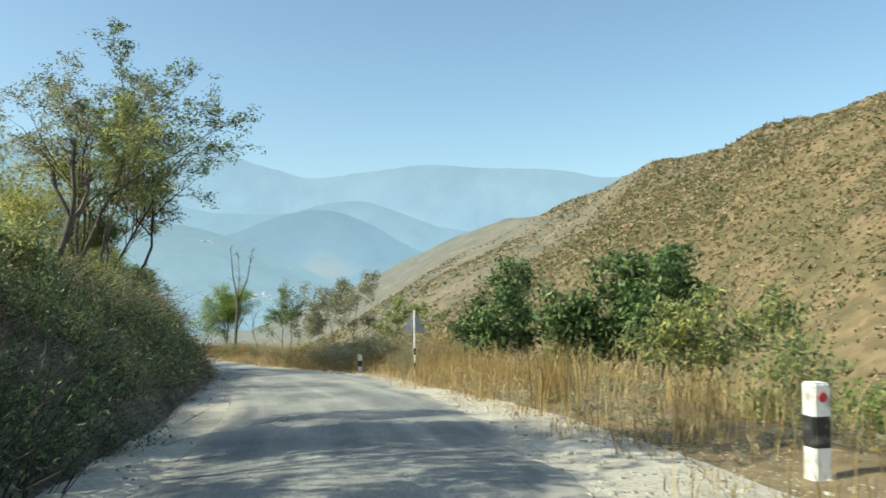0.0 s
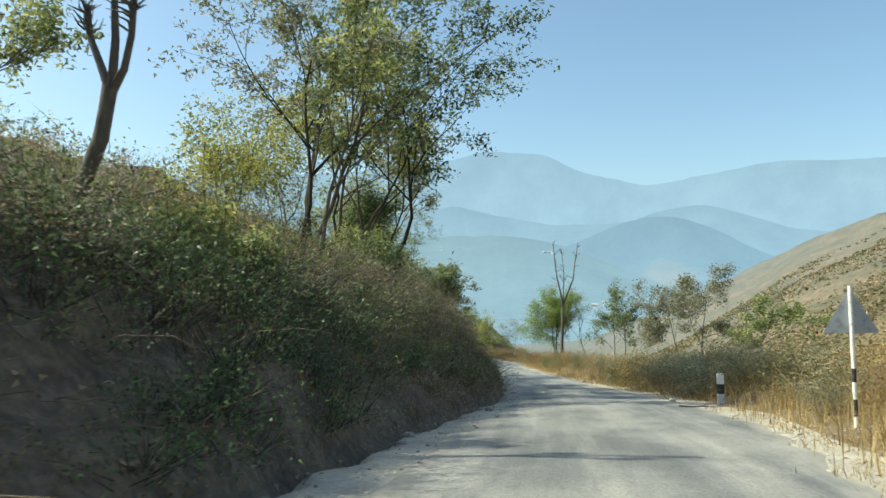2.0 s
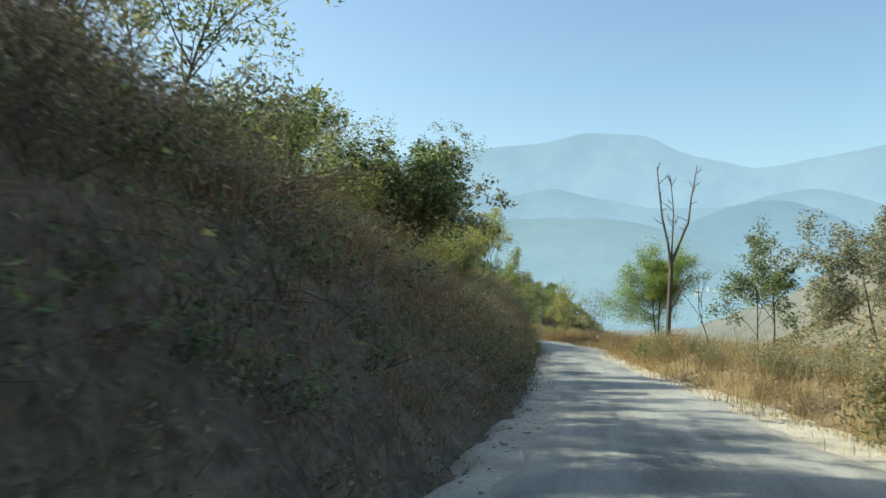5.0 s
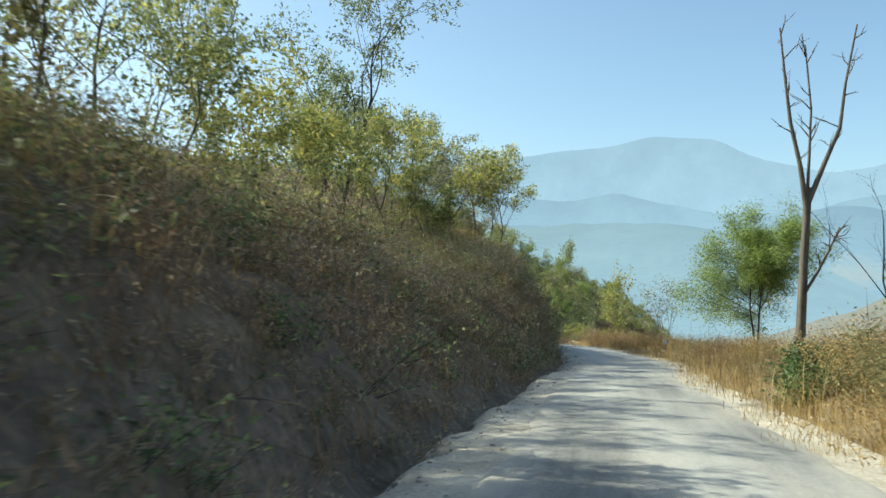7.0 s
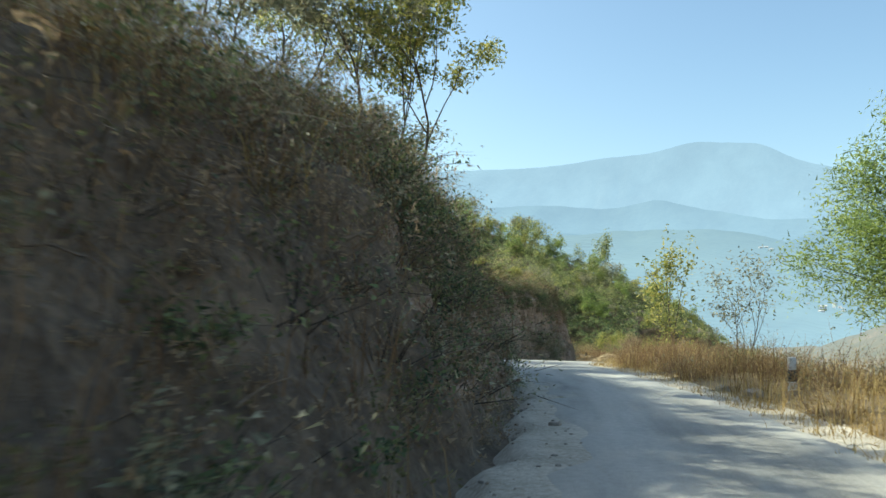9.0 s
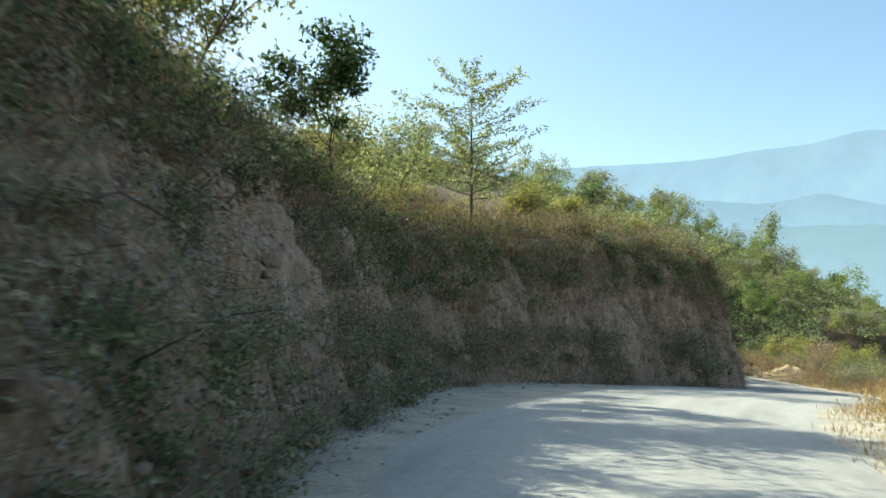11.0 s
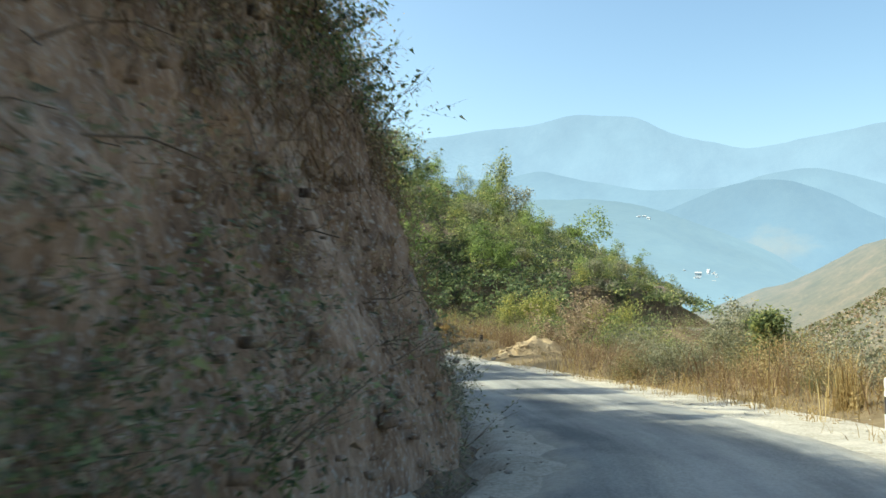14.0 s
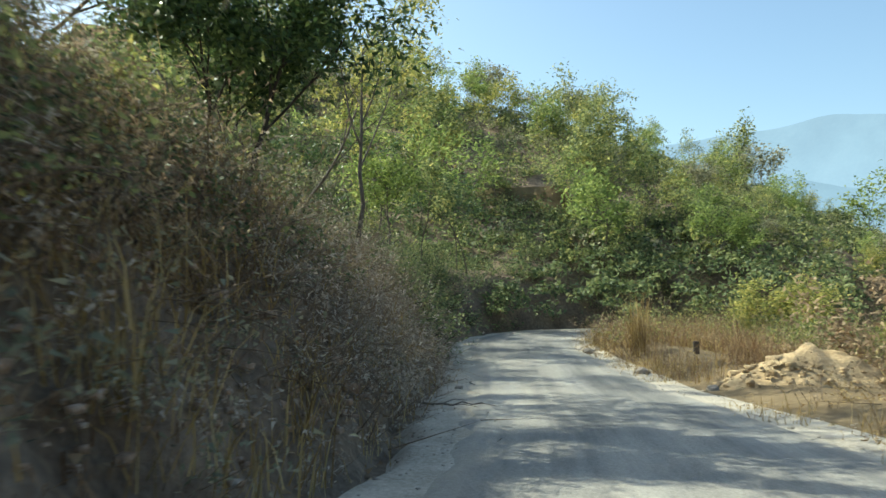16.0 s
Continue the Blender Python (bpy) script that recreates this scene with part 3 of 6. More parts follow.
# ---- the ground along the road ----
def ground_strip():
    s = np.concatenate([np.arange(LINE_S[0] + 0.5, 114, 0.34), np.arange(114, 128, 0.2), np.arange(128, 180, 0.11), np.arange(180, 192, 0.2), np.arange(192, S_END - 0.5, 0.34)])
    foot, run, edge = land("foot", s)[:, None], land("run", s)[:, None], land("edge", s)[:, None]
    up = -np.array([44, 38, 32, 27, 22, 18, 14.5, 11.5, 9, 7, 5.4, 4.1, 3, 2.1, 1.3, 0.6])
    wall = -np.linspace(1, 0, 52)
    over = np.array([0.0, 0.4, 0.8, 1.2, 1.6, 2.2, 3, 4, 5.5, 7.5, 10, 13, 17, 22, 28, 35])
    lat = np.concatenate([foot - run + up, foot + run * wall, foot + np.array([0.08, 0.2, 0.34, 0.48, 0.62]), foot + 0.8 + (edge - foot - 1.1) * np.linspace(0, 1, 9), edge + over], 1)
    cap = np.interp(s, [192, 206], [50, 8.0])[:, None] + 0.02 * np.arange(lat.shape[1])
    lat = np.minimum(lat, cap)
    lat = np.maximum(lat, np.interp(s, [222, 232], [-60, -13])[:, None] + 0.02 * np.arange(lat.shape[1]))
    ss = np.broadcast_to(s[:, None], lat.shape)
    x, y, z = place(ss, lat)
    # the cut face: gullies and knobs pushed out of and into the bank
    a, b = len(up), len(up) + len(wall)
    t = np.zeros(lat.shape)
    t[:, a:b] = np.sin(np.linspace(0, 1, len(wall)) * np.pi) ** 0.5
    deep = np.interp(ss, [100, 122, 190, 205], [0.25, 1, 1, 0.4]) * t
    push = deep * (0.36 * rough(x, y, z * 0.18, 1.5, 21) + 0.30 * rough(x, y, z * 0.25, 0.6, 22, 2) + 0.17 * rough(x, y, z * 0.7, 0.34, 31, 2) + 0.08 * rough(x, y, z, 0.16, 32, 2))
    rx, ry = (np.interp(ss, LINE_S, LINE_R[:, n]) for n in range(2))
    x, y = x + rx * push, y + ry * push
    z = z + t * 0.14 * rough(x, y, z, 0.5, 23, 3)
    me = mesh_np("ground", np.stack([x, y, z], -1).reshape(-1, 3), sheet(*lat.shape)[:, ::-1], True)
    for m in (BANK, CUT, GRAVEL, VERGE):
        me.materials.append(m)
    col = np.tile(np.arange(lat.shape[1] - 1), lat.shape[0] - 1)
    row = np.repeat(s[:-1], lat.shape[1] - 1)
    kind = np.where(col < a, 0, np.where(col < b - 1, np.where((row > 114 + 5 * np.sin(col)) & (row < 174), 1, 0), np.where(col < b + 2, np.where((row > 118) & (row < 163), 2, 0), np.where(col < b + 5, 2, np.where(col < b + 5 + 9 + 1, 2, 3)))))
    me.polygons.foreach_set("material_index", kind.astype(np.int32))
    return tagged(new("ground", me), "dry hillside cut by the road, bare earth and gravel", "ground", kind="structure")


ground_strip()


def road_strip():
    s = np.arange(LINE_S[0] + 0.5, S_END - 0.5, 0.4)
    n = 25
    left = land("foot", s) + 1.15 + 0.16 * rough(s, 0, 0, 1.6, 40) + 0.28 * rough(s, 3, 0, 7, 41, 2)
    left = np.maximum(left, -2.4)
    right = np.minimum(land("edge", s) - np.interp(s, [0, 13, 21, 130, 150, 180, 200], [1.5, 1.2, 0.45, 0.4, 0.6, 0.7, 0.4]), 3.6) + 0.22 * rough(s, 7, 0, 1.3, 42) + 0.3 * rough(s, 9, 0, 8, 43, 2)
    f = np.linspace(0, 1, n)
    lat = left[:, None] + (right - left)[:, None] * f
    ss = np.broadcast_to(s[:, None], lat.shape)
    p = np.stack([np.interp(ss, LINE_S, LINE_P[:, k]) for k in range(3)], -1)
    r = np.stack([np.interp(ss, LINE_S, LINE_R[:, k]) for k in range(2)], -1)
    lift = 0.03 + 0.03 * np.sin(f * np.pi) + 0.012 * rough(ss, lat, 0, 0.9, 44)
    lift[:, 0] = lift[:, -1] = -0.02
    v = np.stack([p[..., 0] + r[..., 0] * lat, p[..., 1] + r[..., 1] * lat, p[..., 2] + lift], -1)
    me = mesh_np("road", v.reshape(-1, 3), sheet(*lat.shape), True)
    me.materials.append(ASPHALT)
    uv = me.uv_layers.new(name="UVMap")
    corner = np.empty(len(me.loops), np.int32)
    me.loops.foreach_get("vertex_index", corner)
    uv.data.foreach_set("uv", np.stack([lat.ravel(), ss.ravel()], -1)[corner].astype(np.float32).ravel())
    inner = np.minimum(lat - left[:, None], right[:, None] - lat) / 1.3
    # dust cover along the road, thicker also to brighten shade, thinner where shadow lies
    dusty = np.interp(ss, [0, 45, 62, 85, 105, 125, 150, 165, 240], [-0.1, 0.0, 0.12, 0.16, 0.18, 0.38, 0.34, 0.08, -0.06])
    rim = me.uv_layers.new(name="Rim")
    rim.data.foreach_set("uv", np.stack([inner.ravel(), dusty.ravel()], -1)[corner].astype(np.float32).ravel())
    return tagged(new("road", me), "single-lane mountain road of worn dusty asphalt", "road", kind="structure")


road_strip()


# ---- valley, brown hill and far mountains ----
HILL_AZ = [-180, -80, -45, -29, -22, -20, -18, -16, -14.6, -13, -10.4, -7, -4, 0, 3, 5, 9, 14, 22, 180]
HILL_UP = [9, 12, 14, 12.2, 10.2, 9.0, 8.7, 8.9, 8.6, 7.9, 6.2, 5.1, 4.3, 2.8, 1.6, 0.6, -1.4, -3.3, -3.6, -3.6]
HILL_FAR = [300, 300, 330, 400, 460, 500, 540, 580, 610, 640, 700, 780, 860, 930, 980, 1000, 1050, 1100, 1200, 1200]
HILL_FOOT = [-20, -16, -14, -14, -20, -24, -26, -29, -31, -34, -40, -48, -54, -62, -70, -76, -85, -95, -100, -100]


def valley():
    az = np.radians(np.concatenate([np.arange(-180, -78, 6.0), np.arange(-78, 62, 0.5), np.arange(62, 181, 6.0)]))
    r = np.concatenate([np.geomspace(14, 150, 40), np.geomspace(155, 1500, 120), [2000, 3000, 4200]])
    a, d = np.meshgrid(az, r, indexing="ij")
    x, y, deg = -np.sin(a) * d, np.cos(a) * d, -(-np.degrees(a))
    x0, y0 = x, y
    up, far, low = (np.interp(deg, HILL_AZ, h) for h in (HILL_UP, HILL_FAR, HILL_FOOT))
    top = 1.4 + far * np.tan(np.radians(up))
    t = np.clip((d - far * 0.26) / (far * 0.74), 0, 1)
    z = low + (top - low) * (0.75 * t + 0.25 * t * t)
    z = np.where(d > far, top - 0.35 * (d - far), z)
    steep = np.clip(top - low, 0, 90) / 90
    z = z + steep * np.minimum(1, d / 200) * (17 * rough(x, y, 0, 120, 61, 3) * t * (1 - t) * 2 + 5.0 * rough(x, y, 0, 70, 64, 2) * t ** 0.5 + 1.2 * rough(x, y, 0, 26, 62, 2))
    z = np.maximum(z, -100 + 3 * rough(x, y, 0, 200, 63, 2))
    # the slope that carries the road
    best, near = np.full(x.shape, 1e9), np.zeros(x.shape, int)
    for k in range(0, len(LINE_S), 12):
        q = (x - LINE_P[k, 0]) ** 2 + (y - LINE_P[k, 1]) ** 2
        near, best = np.where(q < best, k, near), np.minimum(q, best)
    lat = (x - LINE_P[near, 0]) * LINE_R[near, 0] + (y - LINE_P[near, 1]) * LINE_R[near, 1]
    lat = np.sign(lat) * np.sqrt(best)
    zp = LINE_P[near, 2]
    dist, along_ = np.sqrt(best), LINE_S[near]
    hang = np.where(lat < 0, zp + 10 + np.minimum(0.12 * np.maximum(dist - 42, 0), 30), zp - 10 - 0.42 * np.maximum(dist - 36, 0))
    body = (along_ < 225) & (along_ > -26)
    z = np.where(body & (lat < 0) & (dist < 260), np.maximum(hang, z), z)
    z = np.where(body & (lat > 0), np.where(dist < 60, hang, np.maximum(z, hang)), z)
    z = np.where((deg > 20) & (deg < 180) & (y < 40) & ~body, np.maximum(z, 10), z)
    z = np.where((y > 195) & (x < -40) & (x > -260) & (y < 420), np.maximum(z, spur(x, y) - 0.6), z)
    z = np.where((dist < np.where(lat < 0, 40, 31)) & ((along_ < 222) | (dist < 13)), np.minimum(z, zp - 14), z)
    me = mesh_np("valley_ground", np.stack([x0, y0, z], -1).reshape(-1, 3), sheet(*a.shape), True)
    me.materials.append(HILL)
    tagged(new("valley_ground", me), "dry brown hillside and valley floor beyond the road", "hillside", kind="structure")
    return x, y, z, d, t, dist


VALLEY = valley()


def ridge(name, label, far, low, table, material, seed, jag=0.12, deep=0.16):
    az = np.radians(np.arange(-75, 95, 0.2))
    up = np.interp(np.degrees(az), *zip(*table))
    w_ = np.exp(-0.5 * (np.arange(-8, 9) / 3.5) ** 2)
    up = np.convolve(np.pad(up, 8, mode="edge"), w_ / w_.sum(), "valid")
    up = up + jag * rough(np.degrees(az), 0, 0, 3.0, seed, 5)
    k = np.linspace(0, 1, 34)
    d = far * (1 - deep * k)[None, :] * (1 - 0.05 * np.abs(rough(np.degrees(az)[:, None] + 5 * rough(np.degrees(az)[:, None], 6 * k[None, :], 0, 5.0, seed + 2, 2), 5 * k[None, :], 0, 5.5, seed + 1, 3)) * k[None, :] ** 0.8)
    top = far * np.tan(np.radians(up))[:, None]
    z = low + (top - low) * (1 - k[None, :]) ** 1.15
    x, y = -20 - np.sin(az)[:, None] * d, 60 + np.cos(az)[:, None] * d
    me = mesh_np(name, np.stack([x, y, z], -1).reshape(-1, 3), sheet(len(az), len(k)), True)
    me.materials.append(material)
    return tagged(new(name, me), label, "mountain range", kind="structure")


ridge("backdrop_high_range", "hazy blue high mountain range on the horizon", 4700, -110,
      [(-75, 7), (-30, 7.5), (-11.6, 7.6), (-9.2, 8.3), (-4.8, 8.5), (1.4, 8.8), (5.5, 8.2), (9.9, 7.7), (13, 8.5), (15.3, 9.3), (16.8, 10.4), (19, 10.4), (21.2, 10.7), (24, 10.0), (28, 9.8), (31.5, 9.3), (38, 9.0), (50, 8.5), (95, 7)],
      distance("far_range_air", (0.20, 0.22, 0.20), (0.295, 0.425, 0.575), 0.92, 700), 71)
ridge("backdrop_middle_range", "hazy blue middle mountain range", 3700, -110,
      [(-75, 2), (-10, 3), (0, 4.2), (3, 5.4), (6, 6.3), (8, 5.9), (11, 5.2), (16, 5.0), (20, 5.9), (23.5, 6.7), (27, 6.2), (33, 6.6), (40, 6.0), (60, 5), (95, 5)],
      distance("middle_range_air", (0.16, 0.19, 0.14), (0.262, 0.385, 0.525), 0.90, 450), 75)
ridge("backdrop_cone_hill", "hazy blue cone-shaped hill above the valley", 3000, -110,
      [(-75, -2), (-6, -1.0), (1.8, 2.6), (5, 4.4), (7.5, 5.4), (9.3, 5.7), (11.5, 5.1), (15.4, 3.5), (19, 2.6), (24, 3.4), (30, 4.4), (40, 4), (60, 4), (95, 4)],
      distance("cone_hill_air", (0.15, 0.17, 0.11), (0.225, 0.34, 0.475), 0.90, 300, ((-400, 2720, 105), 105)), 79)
NEAR_SLOPE = [(-75, -5), (2, -4), (6, -1), (9.1, 0.9), (13, 2.6), (16, 3.7), (19, 4.4), (24, 4.6), (30, 4.2), (36, 4.5), (50, 4.5), (95, 5)]
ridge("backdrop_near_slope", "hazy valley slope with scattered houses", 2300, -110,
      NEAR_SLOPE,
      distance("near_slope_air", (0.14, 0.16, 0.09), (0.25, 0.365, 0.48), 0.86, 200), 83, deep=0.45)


# ---- scrub and grass that nobody could count ----
def clump(rng, at, radius, per, squash=0.8, lift=0.35):
    """Places scattered through a bush round each centre, denser towards its outside."""
    c, r = np.repeat(at, per, axis=0), np.repeat(radius, per)[:, None]
    way = unit(rng.normal(0, 1, c.shape))
    way[:, 2] = np.abs(way[:, 2]) * squash - 0.12
    lumpy = 0.75 + 0.45 * rough(c[:, 0] + way[:, 0] * r[:, 0], c[:, 1] + way[:, 1] * r[:, 0], c[:, 2] + way[:, 2] * r[:, 0], 0.45, 91, 2)
    return c + way * r * (rng.uniform(0.15, 1, (len(c), 1)) ** 0.45) * lumpy[:, None] + (0, 0, 1) * r * lift


CLEAR = [(-38.9, 116.4, 1.3), (-39.4, 114.9, 1.0), (-77.6, 177.2, 1.5), (-76.2, 175.2, 1.2), (-75.7, 179.0, 2.0), (-74.4, 176.6, 1.4), (-72.7, 174.2, 0.9), (3.6, 7.4, 1.0), (-4.3, 39.4, 1.3), (-4.1, 37.8, 1.1), (-37.9, 116.3, 1.1), (-37.3, 114.4, 1.0), (-36.8, 112.6, 0.9), (-59.3, 157.0, 1.0), (-81.9, 184.8, 1.3), (-81.1, 183.3, 1.1), (-80.2, 181.8, 0.8), (-1.2, 29.8, 0.7)]  # bare spots: x, y, radius


def along(rng, n, s0, s1, side, near, far, power=1.0):
    """Places on the ground beside the road: side -1 counts from the foot of the bank, 1 from the edge of the gravel."""
    s = rng.uniform(s0, s1, n)
    o = near + (far - near) * rng.uniform(0, 1, n) ** power
    lat = land("foot", s) - o if side < 0 else land("edge", s) + o
    at = np.stack(place(s, lat), -1)
    free = np.all([np.hypot(at[:, 0] - x, at[:, 1] - y) > r for x, y, r in CLEAR], axis=0)
    s, lat, at = s[free], lat[free], at[free]
    a, b = np.stack(place(s, lat + 0.5), -1) - np.stack(place(s, lat - 0.5), -1), np.stack(place(s + 0.5, lat), -1) - np.stack(place(s - 0.5, lat), -1)
    return np.concatenate([at, unit(np.cross(a, b))], -1)


def stuff(name, label, category, me, material):
    ob = new(name, me)
    me.materials.append(material)
    return tagged(ob, label, category, kind="stuff")


def wands(name, rng, at, tall, stems, leaves, size, spread=0.75, sag=0.25, thick=0.0045, droop=0.1, lean=(0, 0, 0)):
    """Bushes as they grow: thin arching stems from one root, leaves along each; the stems take the second material."""
    n = len(at) * stems
    root, h = np.repeat(at, stems, axis=0), np.repeat(tall, stems)[:, None]
    way = rng.normal(0, 1, (n, 3)) * (1, 1, 0.35)
    way = unit(way * spread + (0, 0, 0.8) + np.repeat(np.broadcast_to(lean, at.shape), stems, axis=0) * 0.45)
    base = root + way * (1, 1, 0) * h * 0.25 + rng.normal(0, 0.08, (n, 3)) * h * (1, 1, 0.4)
    l = h * rng.uniform(0.55, 1.2, (n, 1))
    down = sag * rng.uniform(0.2, 1.6, (n, 1))
    f = rng.uniform(0.0, 1.0, (n, leaves, 1)) ** 0.8
    p = base[:, None] + way[:, None] * l[:, None] * f - np.array((0, 0, 1.0)) * (down * l)[:, None] * f * f
    p = (p + rng.normal(0, 0.045, p.shape) * (0.5 + h[:, None])).reshape(-1, 3)
    side = unit(np.cross(way, rng.normal(0, 1, (n, 3)))) * thick * (0.5 + h)
    m = len(p)
    out = unit(rng.normal(0, 1, (m, 3)) * (1, 1, 0.65) - (0, 0, droop))
    flank = unit(np.cross(out, rng.normal(0, 1, (m, 3)) * (0.5, 0.5, 1.0) + (0, 0, 0.2)))
    ll, ww = (size[k] * rng.uniform(0.6, 1.4, (m, 1)) for k in (0, 1))
    leaf = np.stack([p + flank * ww * 0.55, p - flank * ww * 0.55, p + out * ll], 1)

    def bow(g):
        return base + way * l * g - np.array((0, 0, 1.0)) * down * l * g * g
    stem = np.stack([bow(0) - side, bow(0) + side, bow(0.6) + side * 0.6, bow(0.6) + side * 0.6, bow(0.6) - side * 0.6, bow(1.0)], 1)
    v = np.concatenate([leaf.reshape(-1, 3), stem.reshape(-1, 3)])
    me = mesh_np(name, v, np.arange(len(v)).reshape(-1, 3))
    me.polygons.foreach_set("material_index", np.r_[np.zeros(m, np.int32), np.ones(2 * n, np.int32)])
    return me


def scrub(name, label, seed, spots, radius, per, size, leaf, droop=0.1, squash=0.85, stem=None):
    rng = np.random.default_rng(seed)
    at = np.concatenate([along(rng, *spot) for spot in spots])
    drift = rough(at[:, 0], at[:, 1], at[:, 2], 3.4, seed, 2)
    grown = drift + rng.normal(0, 0.15, len(at)) > -0.3
    at, drift = at[grown], drift[grown]
    r = rng.uniform(*radius, len(at)) * rng.lognormal(0, 0.2, len(at)) * np.clip(1 + 0.55 * drift, 0.5, 1.6)
    lean = at[:, 3:]
    at = at[:, :3] + lean * 0.1 - (0, 0, 0.1)
    stems = max(6, per // 10)
    ob = stuff(name, label, "scrub", wands(name, rng, at, r * 1.35, stems, 10, (size[0] * 0.72, size[1] * 0.72), droop=droop, lean=lean), leaf)
    ob.data.materials.append(stem or (leaf if leaf in (GRASS_GOLD, GRASS_RUST) else TWIG))
    return ob


def twigs(name, label, seed, spots, per, length, material, thick=0.007):
    rng = np.random.default_rng(seed)
    at = np.concatenate([along(rng, *spot) for spot in spots])
    at = at[:, :3] + at[:, 3:] * 0.15
    limbs = []
    for p in at:
        for _ in range(per):
            d = unit(rng.normal(0, 1, 3) * (1, 1, 0.4) + (0, 0, 0.8))
            l = length * rng.uniform(0.5, 1.4)
            sag = rng.uniform(0.1, 0.6)
            q = p + rng.normal(0, 0.25, 3) * (1, 1, 0.3)
            line = [q + d * l * f + np.array((0, 0, -sag * l * f * f)) + rng.normal(0, 0.03, 3) for f in (0, 0.35, 0.7, 1.0)]
            limbs.append((line, thick * rng.uniform(0.6, 1.6) * np.array((1, 0.8, 0.55, 0.25))))
    return stuff(name, label, "twigs", tube_mesh(name, limbs, 3), material)


def grass(name, label, seed, spots, tall, wide, material, lean=0.4, head=0.0, tuft=0.22, per=14, rise=1.0):
    rng = np.random.default_rng(seed)
    at = np.concatenate([along(rng, *spot) for spot in spots])
    at = np.repeat(at[:, :3], per, axis=0)
    at = at + rng.normal(0, tuft, at.shape) * (1, 1, 0.1) - (0, 0, 0.06)
    return stuff(name, label, "grass", blade_mesh(name, at, rng, tall, wide, lean, head, rise), material)


# left bank: low shade and crest sun are partly put into the leaf colours
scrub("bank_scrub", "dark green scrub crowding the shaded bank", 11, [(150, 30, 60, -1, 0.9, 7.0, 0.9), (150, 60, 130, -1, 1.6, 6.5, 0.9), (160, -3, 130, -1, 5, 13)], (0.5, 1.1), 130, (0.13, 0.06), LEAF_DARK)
scrub("olive_scrub", "olive scrub on the bank", 48, [(130, -3, 60, -1, 1.7, 7.0), (150, 60, 130, -1, 1.2, 7.0)], (0.5, 1.0), 120, (0.12, 0.05), LEAF_OLIVE)
scrub("withered_scrub", "withered brown scrub on the bank", 12, [(110, -3, 32, -1, 2.0, 6.5), (170, 32, 60, -1, 1.8, 6.5), (380, 60, 130, -1, 1.0, 6.5), (80, -3, 130, -1, 5, 12)], (0.45, 1.0), 110, (0.12, 0.035), LEAF_DRY)
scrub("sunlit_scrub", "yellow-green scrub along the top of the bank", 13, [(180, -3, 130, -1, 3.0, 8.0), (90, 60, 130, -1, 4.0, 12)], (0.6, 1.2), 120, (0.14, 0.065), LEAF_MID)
scrub("upper_scrub", "dry scrub on the slope above the bank", 49, [(260, -3, 60, -1, 8, 27), (420, 60, 128, -1, 6.5, 27)], (0.5, 1.0), 110, (0.17, 0.07), LEAF_DRY)
scrub("upper_green_scrub", "sunlit green bushes on the slope above the bank", 50, [(190, -3, 125, -1, 8, 26)], (0.6, 1.2), 150, (0.18, 0.085), LEAF_MID)
twigs("bank_twigs", "tangled dry twigs on the bank", 14, [(760, -3, 130, -1, 0.3, 6.0)], 6, 1.2, TWIG, 0.007)
grass("bank_grass", "dry brown grass hanging on the bank", 15, [(170, -3, 32, -1, 2.4, 7.0, 0.8), (1000, 32, 130, -1, -0.1, 7.0, 0.8)], 0.6, 0.008, GRASS_RUST, 0.9, per=12)
grass("bank_straw", "straw-coloured grass tufts on the bank", 29, [(160, -3, 32, -1, 2.6, 7.0), (700, 32, 130, -1, 1.5, 8.0)], 0.65, 0.008, GRASS_GOLD, 0.8, per=12)
scrub("face_scrub", "leaves covering the bank face, dark partly for its shade", 41, [(60, -3, 12, -1, 0.3, 3.4), (70, 12, 32, -1, 0.6, 4.0), (20, 32, 60, -1, 1.6, 3.6), (90, 60, 126, -1, 0.8, 3.4)], (0.4, 0.85), 110, (0.09, 0.04), LEAF_DARK, stem=BARK_DARK)
scrub("face_withered_scrub", "brown creepers covering the bank face", 42, [(50, -3, 14, -1, 0.6, 3.8), (60, 14, 34, -1, 1.4, 3.8), (110, 32, 62, -1, 1.3, 3.8), (260, 62, 132, -1, 0.5, 3.8)], (0.35, 0.75), 90, (0.085, 0.026), LEAF_DRY, 0.4)
scrub("crest_scrub", "tall sunlit bushes crowning the bank", 43, [(60, -3, 30, -1, 3.6, 9), (110, 30, 130, -1, 3.6, 9)], (0.5, 1.0), 150, (0.15, 0.07), LEAF_MID)
scrub("crest_straw_scrub", "straw-coloured scrub on the bank, pale partly for the sun", 58, [(300, 30, 130, -1, 2.4, 7.5)], (0.45, 0.9), 140, (0.12, 0.04), GRASS_GOLD)
scrub("crest_yellow_scrub", "yellowing bushes on the bank", 59, [(110, 50, 130, -1, 3.2, 9)], (0.7, 1.3), 150, (0.14, 0.065), LEAF_YELLOW)
scrub("crest_grey_scrub", "tall grey-brown bushes crowning the bank", 44, [(50, -3, 30, -1, 3.2, 9), (150, 30, 130, -1, 3.2, 9)], (0.5, 0.95), 150, (0.13, 0.05), LEAF_GREY)
# dark leaf kind, also deepening the shade of the low bank
scrub("lush_bank_scrub", "dense dark green bushes drooping over the ditch", 68, [(260, -3, 13, -1, -0.15, 3.4), (210, 12, 28, -1, 0.2, 4.2), (60, 28, 36, -1, 0.8, 3.8), (60, 36, 50, -1, 2.4, 4.4)], (0.5, 1.1), 190, (0.085, 0.038), LEAF_LUSH, 0.5, stem=BARK_DARK)
